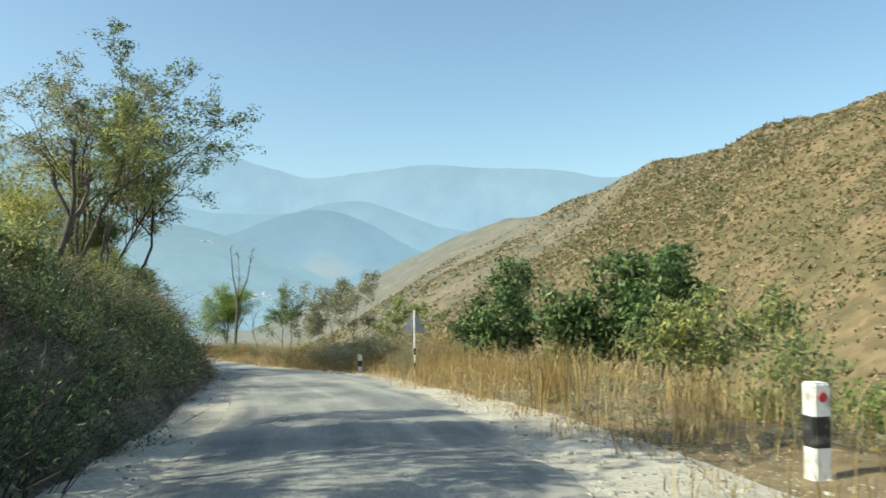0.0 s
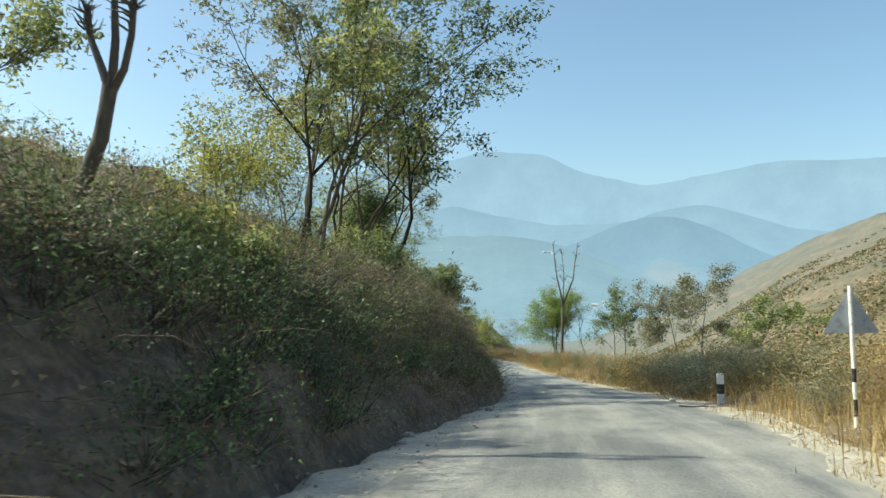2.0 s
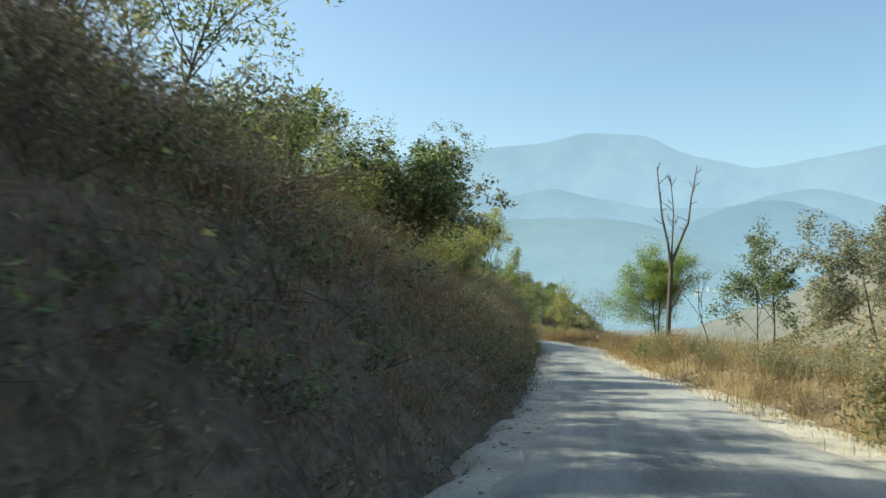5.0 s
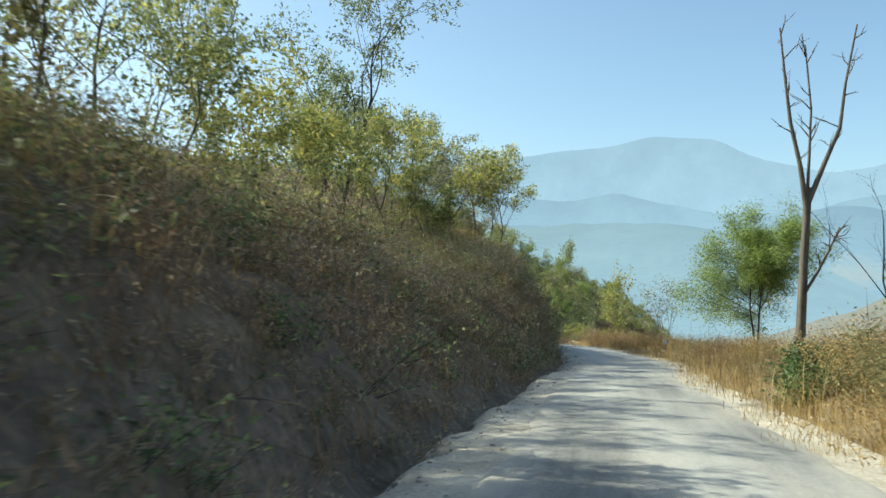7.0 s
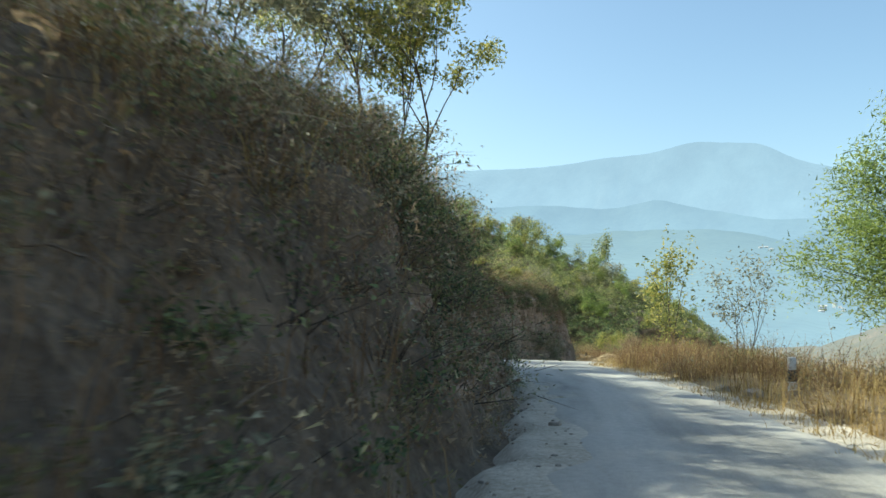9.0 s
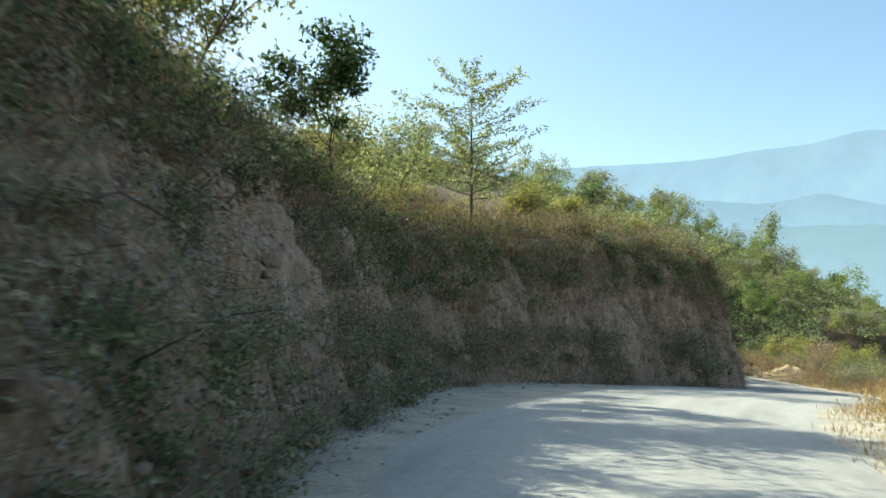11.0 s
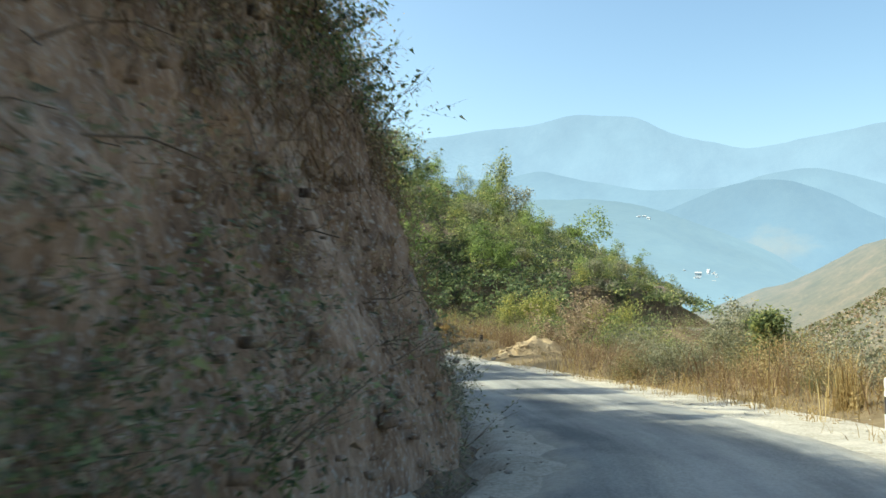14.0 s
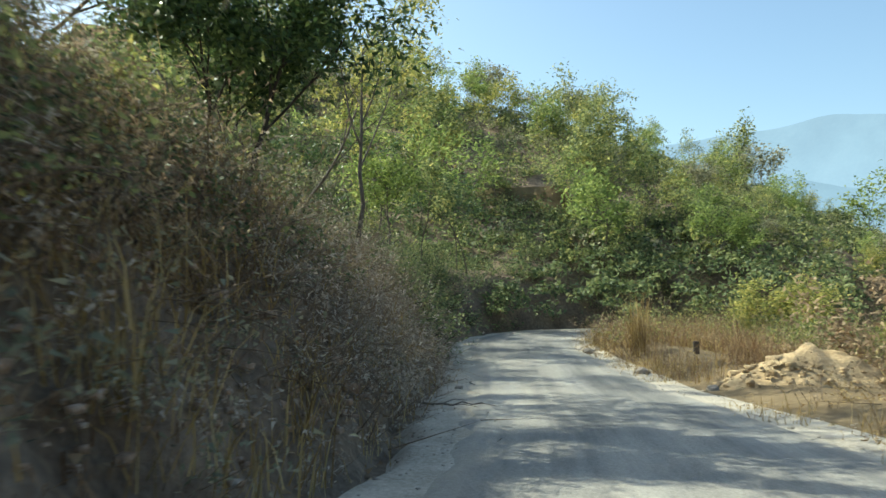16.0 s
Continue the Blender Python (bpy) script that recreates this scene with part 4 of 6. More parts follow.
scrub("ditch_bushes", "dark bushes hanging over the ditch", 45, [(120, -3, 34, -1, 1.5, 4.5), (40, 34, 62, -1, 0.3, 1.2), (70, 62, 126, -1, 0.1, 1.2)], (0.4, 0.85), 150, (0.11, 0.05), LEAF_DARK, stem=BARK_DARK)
rng = np.random.default_rng(64)
fallen = along(rng, 30000, -3, 205, -1, -0.35, 5.0)
stuff("leaf_litter", "fallen dead leaves lying on the bank", "fallen leaves", leaf_mesh("leaf_litter", fallen[:, :3] + fallen[:, 3:] * rng.uniform(0.0, 0.05, (len(fallen), 1)), rng, 0.10, 0.055, 0.5, plain=True), LEAF_DRY)
scrub("foot_weeds", "small withered weeds at the foot of the bank", 66, [(420, 30, 128, -1, -0.15, 1.9)], (0.16, 0.38), 60, (0.09, 0.032), LEAF_DRY, 0.3)
scrub("foot_creepers", "small olive creepers at the foot of the bank", 67, [(420, 0, 128, -1, -0.1, 2.2)], (0.22, 0.5), 80, (0.08, 0.038), LEAF_OLIVE, 0.3)
grass("face_grass", "withered grass hanging down the shaded bank", 81, [(650, 24, 62, -1, 0.1, 2.6), (1000, 62, 128, -1, 0.1, 2.6)], 0.5, 0.007, GRASS_RUST, 0.9, per=12, tuft=0.3, rise=-0.2)
# sunlight on the crest brush is put into its pale leaf colour
scrub("pale_brush", "dry brush on the bank, pale to stand for sunlight", 82, [(170, 20, 40, -1, 2.0, 5.0), (420, 40, 68, -1, 2.0, 5.4), (420, 68, 126, -1, 2.0, 5.2)], (0.5, 1.0), 140, (0.10, 0.022), LEAF_VINE, 0.3)
twigs("pale_brush_twigs", "pale bare twigs sticking out of the brush", 83, [(130, 28, 68, -1, 2.1, 5.0), (120, 68, 126, -1, 2.0, 5.0)], 9, 1.1, LEAF_VINE, 0.006)
scrub("bank_green_scrub", "mixed green scrub on the bank under the tall trees", 90, [(110, 34, 48, -1, 1.2, 5.4), (60, 68, 84, -1, 2.4, 5.6)], (0.5, 1.0), 140, (0.10, 0.045), LEAF_MID)
scrub("bend_bank_scrub", "grey-green leaves on the shaded bank before the cut", 86, [(170, 98, 130, -1, 0.2, 3.8)], (0.4, 0.85), 120, (0.10, 0.042), LEAF_GREY, stem=BARK_DARK)
scrub("slope_above_cut", "scrub on the slope above the earth cut", 87, [(130, 126, 182, -1, 6, 22)], (0.6, 1.1), 120, (0.14, 0.06), LEAF_MID)
scrub("dry_slope_above_cut", "dry brush on the slope above the earth cut", 88, [(150, 126, 182, -1, 5, 22)], (0.5, 1.0), 110, (0.12, 0.04), LEAF_DRY)
# bare cut
scrub("cut_scrub", "grey-green weeds at the foot of the earth cut", 16, [(430, 120, 159, -1, -0.2, 0.6), (40, 159, 176, -1, -0.1, 0.4), (150, 120, 150, -1, 0.4, 1.5), (40, 150, 162, -1, 0.4, 1.5)], (0.25, 0.6), 100, (0.10, 0.04), LEAF_GREY)
scrub("cut_foot_bushes", "soft green bushes at the foot of the cut", 26, [(190, 120, 160, -1, -0.1, 0.5)], (0.3, 0.65), 130, (0.09, 0.04), LEAF_DARK)
scrub("cut_face_scrub", "withered weeds clinging to the earth face", 53, [(230, 118, 190, -1, 0.3, 2.2)], (0.2, 0.5), 70, (0.08, 0.03), LEAF_DRY, 0.5)
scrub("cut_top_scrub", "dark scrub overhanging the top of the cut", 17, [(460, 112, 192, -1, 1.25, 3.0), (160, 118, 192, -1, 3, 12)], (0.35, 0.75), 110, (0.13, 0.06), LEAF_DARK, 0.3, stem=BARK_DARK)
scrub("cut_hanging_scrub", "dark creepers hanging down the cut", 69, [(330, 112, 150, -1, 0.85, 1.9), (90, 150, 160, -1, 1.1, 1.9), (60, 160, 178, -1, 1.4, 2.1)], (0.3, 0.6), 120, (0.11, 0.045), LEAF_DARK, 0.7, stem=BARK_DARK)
scrub("cut_top_yellow_scrub", "yellowing scrub on top of the cut", 18, [(210, 132, 150, -1, 2.4, 7.0), (120, 150, 192, -1, 2.2, 7.0)], (0.3, 0.65), 110, (0.14, 0.06), LEAF_YELLOW)
scrub("cut_lip_brush", "dark withered brush drooping over the end of the cut", 89, [(190, 156, 184, -1, 1.1, 2.4)], (0.35, 0.7), 120, (0.10, 0.028), LEAF_DRY, 0.9, stem=BARK_DARK)
scrub("cut_top_withered", "withered brush hanging over the cut", 46, [(420, 112, 192, -1, 1.2, 3.6)], (0.45, 0.9), 110, (0.11, 0.035), LEAF_DRY, 0.4)
grass("cut_top_grass", "dry grass fringing the top of the cut", 19, [(900, 116, 192, -1, 1.6, 4.5)], 0.65, 0.008, GRASS_GOLD, 0.8, per=12)
grass("cut_hanging_grass", "dark dry grass hanging over the lip of the cut", 84, [(600, 124, 158, -1, 1.3, 2.1), (900, 158, 184, -1, 0.95, 2.2)], 0.7, 0.007, GRASS_RUST, 0.8, per=12, rise=-0.4)
grass("cut_face_grass", "withered tufts clinging to the earth face", 20, [(520, 118, 188, -1, 0.2, 2.2)], 0.35, 0.007, GRASS_RUST, 0.9, rise=0.1)
twigs("cut_roots", "roots and dry twigs hanging from the cut", 21, [(200, 118, 190, -1, 0.3, 2.6)], 5, 0.7, TWIG)
# wooded left side past the cut
scrub("wood_edge_bushes", "shaded green bushes on the wooded bank", 61, [(120, 191, 216, -1, 0.8, 8)], (0.5, 1.1), 150, (0.10, 0.05), LEAF_DARK, stem=BARK_DARK)
# dark leaves here also stand for the shade at the spur's foot
scrub("wood_edge_scrub", "shaded green undergrowth under roadside trees", 22, [(270, 198, 246, -1, 0.0, 7), (150, 200, 246, -1, 0.0, 2.5), (170, 203, 246, -1, 6, 16), (260, 212, 232, -1, 0.0, 10)], (0.6, 1.3), 130, (0.16, 0.08), LEAF_DARK, stem=BARK_DARK)
scrub("wood_edge_light", "sunlit yellow-green undergrowth", 23, [(130, 182, 216, -1, 2.4, 8)], (0.6, 1.2), 150, (0.12, 0.06), LEAF_MID)
scrub("wood_edge_green", "light green leafy scrub leaning over the bank", 91, [(100, 174, 180.5, -1, 0.9, 4.2)], (0.5, 0.9), 130, (0.09, 0.04), LEAF_MID)
# dark scrub standing for the shade under the trees at the bend
scrub("bend_foot_scrub", "scrub at the bend, dark for the shade under the wood", 92, [(170, 213, 227, -1, 0.2, 8), (110, 218, 238, -1, 7, 16)], (0.7, 1.3), 140, (0.14, 0.07), LEAF_DARK, stem=BARK_DARK)
scrub("wood_edge_dry", "withered vines and leaves on the bank", 25, [(170, 172, 184, -1, -0.1, 4.5), (560, 184, 204, -1, -0.1, 4.5), (60, 164, 172, -1, 1.2, 4.5)], (0.4, 0.9), 110, (0.10, 0.032), LEAF_VINE, 0.5)
scrub("wood_edge_olive", "olive creepers on the bank", 54, [(80, 177, 204, -1, 0.1, 4.0)], (0.4, 0.9), 120, (0.10, 0.042), LEAF_GREY, 0.5)
grass("wood_edge_grass", "dry brown grass hanging on the wooded bank", 55, [(800, 175, 206, -1, -0.1, 5.0)], 0.6, 0.008, GRASS_GOLD, 0.9, per=12)
twigs("wood_edge_twigs", "dry twigs and vines on the bank", 24, [(230, 175, 204, -1, 0.2, 4)], 7, 1.2, TWIG)
def spur_spots(rng, n, a0, a1, b0, b1):
    """Places on the wooded spur: a along its crest, b across it, away from the road."""
    a, b = rng.uniform(a0, a1, n), rng.uniform(b0, b1, n)
    x, y = -110 + 0.853 * a - 0.522 * b, 243 + 0.522 * a + 0.853 * b
    return np.stack([x, y, spur(x, y) - 0.1], -1)


def spur_scrub(name, label, seed, n, leaf, b0, b1, a1=17, a0=-75):
    rng = np.random.default_rng(seed)
    at = spur_spots(rng, n, a0, a1, b0, b1)
    stuff(name, label, "scrub", leaf_mesh(name, clump(rng, at, rng.uniform(0.8, 1.8, n), 64, 0.9), rng, 0.27, 0.17, droop=0.1, plain=True), leaf)


spur_scrub("spur_undergrowth", "dense undergrowth covering the wooded spur", 27, 420, LEAF_DARK, -43, 3)
spur_scrub("spur_grey_bushes", "grey-green undergrowth on the wooded spur", 60, 520, LEAF_GREY, -42, 3)
spur_scrub("spur_bushes", "sunlit bushes on the wooded spur", 28, 900, LEAF_MID, -43, 2)
# dark bushes put in for the shadow along this foot
spur_scrub("spur_foot_bushes", "bushes along the foot of the spur, dark for its shade", 70, 330, LEAF_DARK, -52, -35, 2, -36)
spur_scrub("spur_dry_bushes", "dry bushes on the wooded spur", 30, 160, LEAF_GREY, -20, 3, 20)
# right verge
scrub("verge_scrub", "rust-brown waist-high scrub on the verge", 31, [(200, 18, 62, 1, 0.6, 5.0, 0.7), (280, 62, 132, 1, 0.5, 6, 0.8)], (0.5, 0.95), 170, (0.075, 0.028), GRASS_RUST)
scrub("verge_golden_scrub", "golden dry scrub on the verge", 32, [(240, 16, 60, 1, 0.5, 4.5, 0.7), (260, 60, 132, 1, 0.4, 6, 0.8)], (0.45, 0.9), 160, (0.075, 0.028), GRASS_GOLD)
scrub("verge_olive_scrub", "olive-grey rounded bushes beside the road", 33, [(120, 38, 66, 1, 0.7, 6), (130, 66, 132, 1, 0.9, 9), (80, -5, 45, 1, 3, 9)], (0.6, 1.2), 190, (0.10, 0.042), LEAF_GREY)
rng = np.random.default_rng(71)
straw = along(rng, 34000, 2, 212, 1, -0.1, 5.0)
stuff("verge_litter", "trampled dry grass and leaves on the verge", "dry litter", leaf_mesh("verge_litter", straw[:, :3] + straw[:, 3:] * rng.uniform(0.0, 0.06, (len(straw), 1)), rng, 0.11, 0.02, 0.6, plain=True), GRASS_GOLD)
scrub("verge_low_scrub", "low yellow-green weeds on the verge", 57, [(200, 3, 20, 1, 0.4, 5)], (0.15, 0.35), 90, (0.09, 0.032), LEAF_GREY)
scrub("slope_scrub", "green and grey bushes on the slope below the road", 34, [(190, 3, 60, 1, 6, 30), (110, 60, 150, 1, 9, 26)], (0.7, 1.6), 130, (0.18, 0.09), LEAF_MID)
scrub("slope_dry_scrub", "dry brown bushes on the slope below the road", 35, [(260, 3, 60, 1, 4, 30), (80, 60, 215, 1, 9, 26)], (0.6, 1.4), 110, (0.16, 0.06), LEAF_DRY)
grass("verge_fringe", "short dry tufts creeping over the gravel edge", 85, [(520, 1, 132, 1, -0.55, 0.6), (300, 132, 214, 1, -0.55, 0.6)], 0.22, 0.006, GRASS_GOLD, 1.0, per=14, tuft=0.2)
grass("verge_grass", "golden dry grass on the verge", 36, [(900, 2, 62, 1, 0.0, 6, 0.9), (700, 62, 135, 1, 0.0, 7)], 0.7, 0.008, GRASS_GOLD, 0.6, per=12)
grass("rusty_verge_grass", "tall rusty dry grass on the valley edge", 37, [(420, 118, 170, 1, 0.6, 6.5), (420, 165, 214, 1, 0.5, 7.5)], 0.9, 0.008, GRASS_RUST, 0.9, 0.2, per=12)
grass("pale_verge_grass", "straw-coloured grass on the valley edge", 38, [(700, 140, 214, 1, 0.0, 7), (400, 205, 240, 1, 0.1, 6)], 0.6, 0.008, GRASS_GOLD, 0.8, per=12)
scrub("valley_edge_scrub", "brown and grey bushes on the valley edge", 39, [(360, 130, 214, 1, 0.7, 8)], (0.5, 1.0), 160, (0.09, 0.034), LEAF_DRY)
scrub("valley_edge_rust", "rusty waist-high scrub on the valley edge", 47, [(380, 120, 216, 1, 0.5, 7)], (0.45, 0.9), 150, (0.09, 0.032), GRASS_RUST)
scrub("valley_edge_gold", "golden dry scrub on the valley edge", 56, [(220, 130, 216, 1, 0.3, 6)], (0.4, 0.8), 140, (0.09, 0.032), GRASS_GOLD)
scrub("bend_scrub", "dry bushes beside the next bend", 62, [(140, 196, 236, 1, 0.3, 8), (200, 232, 258, 1, 0.2, 8)], (0.8, 1.5), 130, (0.14, 0.05), LEAF_DRY)
scrub("bend_green", "green bushes beside the next bend", 63, [(100, 200, 236, 1, 1.0, 8), (120, 232, 258, 1, 0.4, 8)], (0.9, 1.7), 150, (0.15, 0.07), LEAF_MID)
scrub("valley_edge_green", "green bushes on the valley edge", 40, [(120, 135, 220, 1, 3, 14)], (0.6, 1.2), 160, (0.12, 0.05), LEAF_MID)


def hill_shrubs():
    """Shrubs dotted over the brown hill, a handful of leaves each."""
    rng = np.random.default_rng(51)
    x, y, z, d, t, dist = VALLEY
    ok = np.argwhere((t > 0.02) & (t < 0.999) & (np.degrees(np.arctan2(-x, y)) < 16) & (np.degrees(np.arctan2(-x, y)) > -60) & (d < 760) & (d > 45) & (dist > 34) & (z > -98))
    weight = d[tuple(ok.T)] ** 1.6
    pickd = ok[rng.choice(len(ok), 80000, p=weight / weight.sum())]
    i, j = np.minimum(pickd[:, 0], x.shape[0] - 2), np.minimum(pickd[:, 1], x.shape[1] - 2)
    u, v = rng.uniform(0, 1, (2, len(i)))
    at = sum(np.stack([g[i + a, j + b] for g in (x, y, z)], -1) * ((u if a else 1 - u) * (v if b else 1 - v))[:, None] for a in (0, 1) for b in (0, 1))
    keep = rough(at[:, 0], at[:, 1], 0, 60, 52, 3) > -0.7 + rng.normal(0, 0.3, len(at)) + np.clip((np.hypot(at[:, 0], at[:, 1]) - 330) / 400, 0, 1.0)
    at = at[keep]
    r = rng.uniform(0.6, 1.2, len(at)) * rng.choice([0.7, 1, 1.5], len(at))
    r = r * np.clip(np.hypot(at[:, 0], at[:, 1]) / 450, 0.45, 1)
    half = int(len(at) * 0.62)
    stuff("hill_shrubs", "olive shrubs dotted over the brown hill", "shrubs", leaf_mesh("hill_shrubs", clump(rng, at[:half], r[:half], 4, 0.8, 0.1), rng, np.repeat(r[:half], 4) * 1.35, np.repeat(r[:half], 4) * 1.2, plain=True), LEAF_OLIVE)
    stuff("hill_dry_shrubs", "brown shrubs dotted over the dry hill", "shrubs", leaf_mesh("hill_dry_shrubs", clump(rng, at[half:], r[half:], 4, 0.8, 0.1), rng, np.repeat(r[half:], 4) * 1.35, np.repeat(r[half:], 4) * 1.2, plain=True), LEAF_DRY)
    k = rng.choice(len(at), 1100)
    stuff("hill_bushes", "dark green bushes on the brown hill", "bushes", leaf_mesh("hill_bushes", clump(rng, at[k] + (2, 0, 0), r[k] * 1.3, 22, 0.9, 0.3), rng, 1.3, 1.1, plain=True), LEAF_DARK)


hill_shrubs()


# ---- trees ----
def on(s, lat, sink=0.0):
    x, y, z = place(np.array([s]), np.array([lat]))
    return float(x[0]), float(y[0]), float(z[0]) - sink


TALL = "tall slender tree with sparse green leaves, on the bank"
for k, (s, lat, tall, wide, lean) in enumerate([(39, -7.4, 9.0, 0.7, (0.1, 0.1)), (41, -8.4, 12.0, 1.0, (0.05, 0.1)), (43.6, -9.2, 12.6, 1.0, (0.1, 0)), (45.2, -7.2, 11.0, 1.2, (0.4, 0.1)), (48, -9, 11, 1, (0.1, 0.1)), (51, -8, 9, 1, (0.15, 0)), (47.0, -7.8, 9.5, 1.1, (0.05, 0.0)), (51.5, -9.2, 11.5, 1.2, (0.1, 0.0))]):
    tree("tree", TALL, "tree", on(s, lat), tall, 100 + k, AIRY, (LEAF_MID, LEAF_GREY, LEAF_DARK, LEAF_DARK, LEAF_YELLOW, LEAF_GREY, LEAF_YELLOW, LEAF_MID)[k], BARK_DARK if k % 2 else BARK, 13, (0.18, 0.085), 0.18, 0.016, stems=2 if k in (1, 3) else 1, lean=lean, wide=wide, group="trees on the bank", splay=0.18)
for k, (s, lat, tall, leaf) in enumerate([(27, -13, 4.0, LEAF_GREY), (31, -14, 4.4, LEAF_MID), (57, -9.2, 5.5, LEAF_MID), (62, -10.5, 7, LEAF_MID), (68, -9.4, 4.5, LEAF_MID), (76, -12, 6.5, LEAF_MID), (82, -13, 7.5, LEAF_GREY), (88, -12, 8, LEAF_MID), (93, -10.5, 5.5, LEAF_YELLOW), (100, -9, 5, LEAF_YELLOW), (108, -10.5, 6, LEAF_MID), (112, -8, 4.8, LEAF_YELLOW), (116, -11, 7, LEAF_GREY), (66, -12, 8, LEAF_MID), (54, -13, 9, LEAF_MID), (5, -12, 7, LEAF_DARK), (127, -9, 6.5, LEAF_MID)]):
    tree("tree", "leafy tree leaning over the scrub of the bank", "tree", on(s, lat), tall, 120 + k, AIRY, leaf, BARK, 5, (0.18, 0.085), 0.15, 0.014, stems=2, group="trees on the bank", splay=0.25)
for k, (s, lat, tall, leaf) in enumerate([(98, -13.5, 12, LEAF_GREY), (102.5, -11.0, 12, LEAF_DARK), (126, -8.2, 9.2, LEAF_GREY), (124.6, -4.9, 8.4, LEAF_YELLOW), (121, -10, 6.5, LEAF_MID), (113, -14, 8, LEAF_MID), (123.2, -6.0, 7.8, LEAF_GREY)]):
    tree("tree", "open-crowned tree high on the bank", "tree", on(s, lat), tall, 140 + k, AIRY, leaf, BARK_DARK if k == 1 else BARK, 14 if k in (3, 6) else 9, (0.17, 0.08), 0.2, 0.013, stems=1 + k % 2, lean=(0.2, 0.05) if k in (3, 6) else (0, 0), across=6.4 if k in (3, 6) else None, group="trees on the bank", splay=0.2)


# first five stand out of view, added to throw shade on bank and road
for k, (s, lat, tall, leaf) in enumerate([(1, -8, 8, LEAF_DARK), (6, -8.2, 8.5, LEAF_MID), (10.2, -9.0, 7.0, LEAF_DARK), (-4, -8, 8, LEAF_DARK), (11, -10.0, 7.5, LEAF_DARK), (72.5, -6.8, 4.6, LEAF_DARK), (75.5, -7.4, 5.6, LEAF_OLIVE)]):
    tree("tree", "dense green tree shading the bank", "tree", on(s, lat), tall, 160 + k, AIRY, leaf, BARK_DARK, 9, (0.2, 0.1), 0.2, 0.016, stems=2, group="trees on the bank", splay=0.25)
for k, (s, lat, tall, leaf) in enumerate([(71, -9.5, 4.5, LEAF_MID), (79, -10.0, 5.0, LEAF_GREY), (87, -9.5, 5.0, LEAF_MID), (91, -8.4, 3.6, LEAF_YELLOW), (73.5, -7.4, 4.6, LEAF_DARK), (77, -8.2, 5.4, LEAF_DARK), (80.5, -7.6, 4.2, LEAF_OLIVE), (97, -9.4, 5.0, LEAF_MID), (106, -9, 5.0, LEAF_YELLOW), (111, -7.6, 3.6, LEAF_MID), (116, -8.2, 4.6, LEAF_GREY)]):
    tree("small_tree", "thin twiggy small tree on top of the bank", "tree", on(s, lat), tall, 180 + k, AIRY, leaf, BARK, 4, (0.15, 0.07), 0.13, 0.012, stems=3, group="small trees on the bank", splay=0.35)


for k, (s, lat, tall, leaf) in enumerate([(43.0, -6.4, 2.0, LEAF_DARK), (48.5, -8.2, 2.4, LEAF_MID), (52.5, -8.0, 2.2, LEAF_YELLOW), (60.5, -7.6, 2.6, LEAF_GREY), (45.5, -11, 4.5, LEAF_YELLOW), (63, -8, 3.0, LEAF_MID), (38.5, -10.5, 4.5, LEAF_YELLOW), (67, -7.4, 2.4, LEAF_YELLOW), (27.8, -7.0, 1.6, LEAF_YELLOW), (20.5, -7.4, 1.9, LEAF_MID), (29.5, -6.4, 1.3, LEAF_MID)]):
    tree("bush", "sunlit green bush under the trees of the bank", "bush", on(s, lat), tall, 430 + k, BUSHY, leaf, BARK, 7, (0.14, 0.07), 0.2, 0.012, stems=3, group="bushes under the trees", splay=0.4, sides=3)


for k, (s, lat, tall, across) in enumerate([(54.0, -8.6, 5.6, 3.6), (58.5, -9.6, 6.4, 4.0)]):
    tree("tree", "dense dark green tree among the scrub of the bank", "tree", on(s, lat), tall, 450 + k, AIRY, LEAF_GREY if k == 1 else LEAF_DARK, BARK_DARK, 9, (0.17, 0.075), 0.22, 0.016, stems=2, group="trees on the bank", splay=0.15, across=across)


def lopped_tree(at):
    ob = thing("lopped_tree", "lopped bare tree with knobbly cut branch ends, on the bank", "tree", at)
    rng = np.random.default_rng(7)
    put("trunk", tube_mesh("trunk", [([(-0.05, 0, -0.4), (0.08, 0.05, 0.4), (0.28, 0.08, 0.9), (0.54, 0.1, 1.4), (0.64, 0.1, 1.8), (0.72, 0.1, 2.15)], [0.15, 0.13, 0.12, 0.12, 0.115, 0.12])], 8), BARK, ob)
    for ends in ([(0.7, 0.1, 2.05), (0.5, 0.1, 2.5), (0.24, 0.15, 2.95), (0.1, 0.2, 3.5)], [(0.72, 0.1, 2.1), (0.8, 0.1, 2.8), (0.72, 0.15, 3.5), (0.78, 0.1, 4.4)], [(0.75, 0.1, 2.1), (1.02, 0.05, 2.35), (1.22, 0.0, 2.8), (1.28, 0.0, 3.4)]):
        limbs = [(ends, [0.09, 0.072, 0.062, 0.055])]
        for _ in range(26):
            p = np.array(ends[-1]) + (np.array(ends[2]) - np.array(ends[-1])) * rng.uniform(0, 0.9) + rng.normal(0, 0.03, 3)
            d = unit(rng.normal(0, 1, 3) * (1, 1, 0.4) + (0, 0, 0.9))
            limbs.append(([p, p + d * 0.14 + rng.normal(0, 0.02, 3), p + d * rng.uniform(0.22, 0.45)], [0.024, 0.016, 0.006]))
        put("branch", tube_mesh("branch", limbs, 6), BARK, ob)


lopped_tree(on(25.4, -7.5))


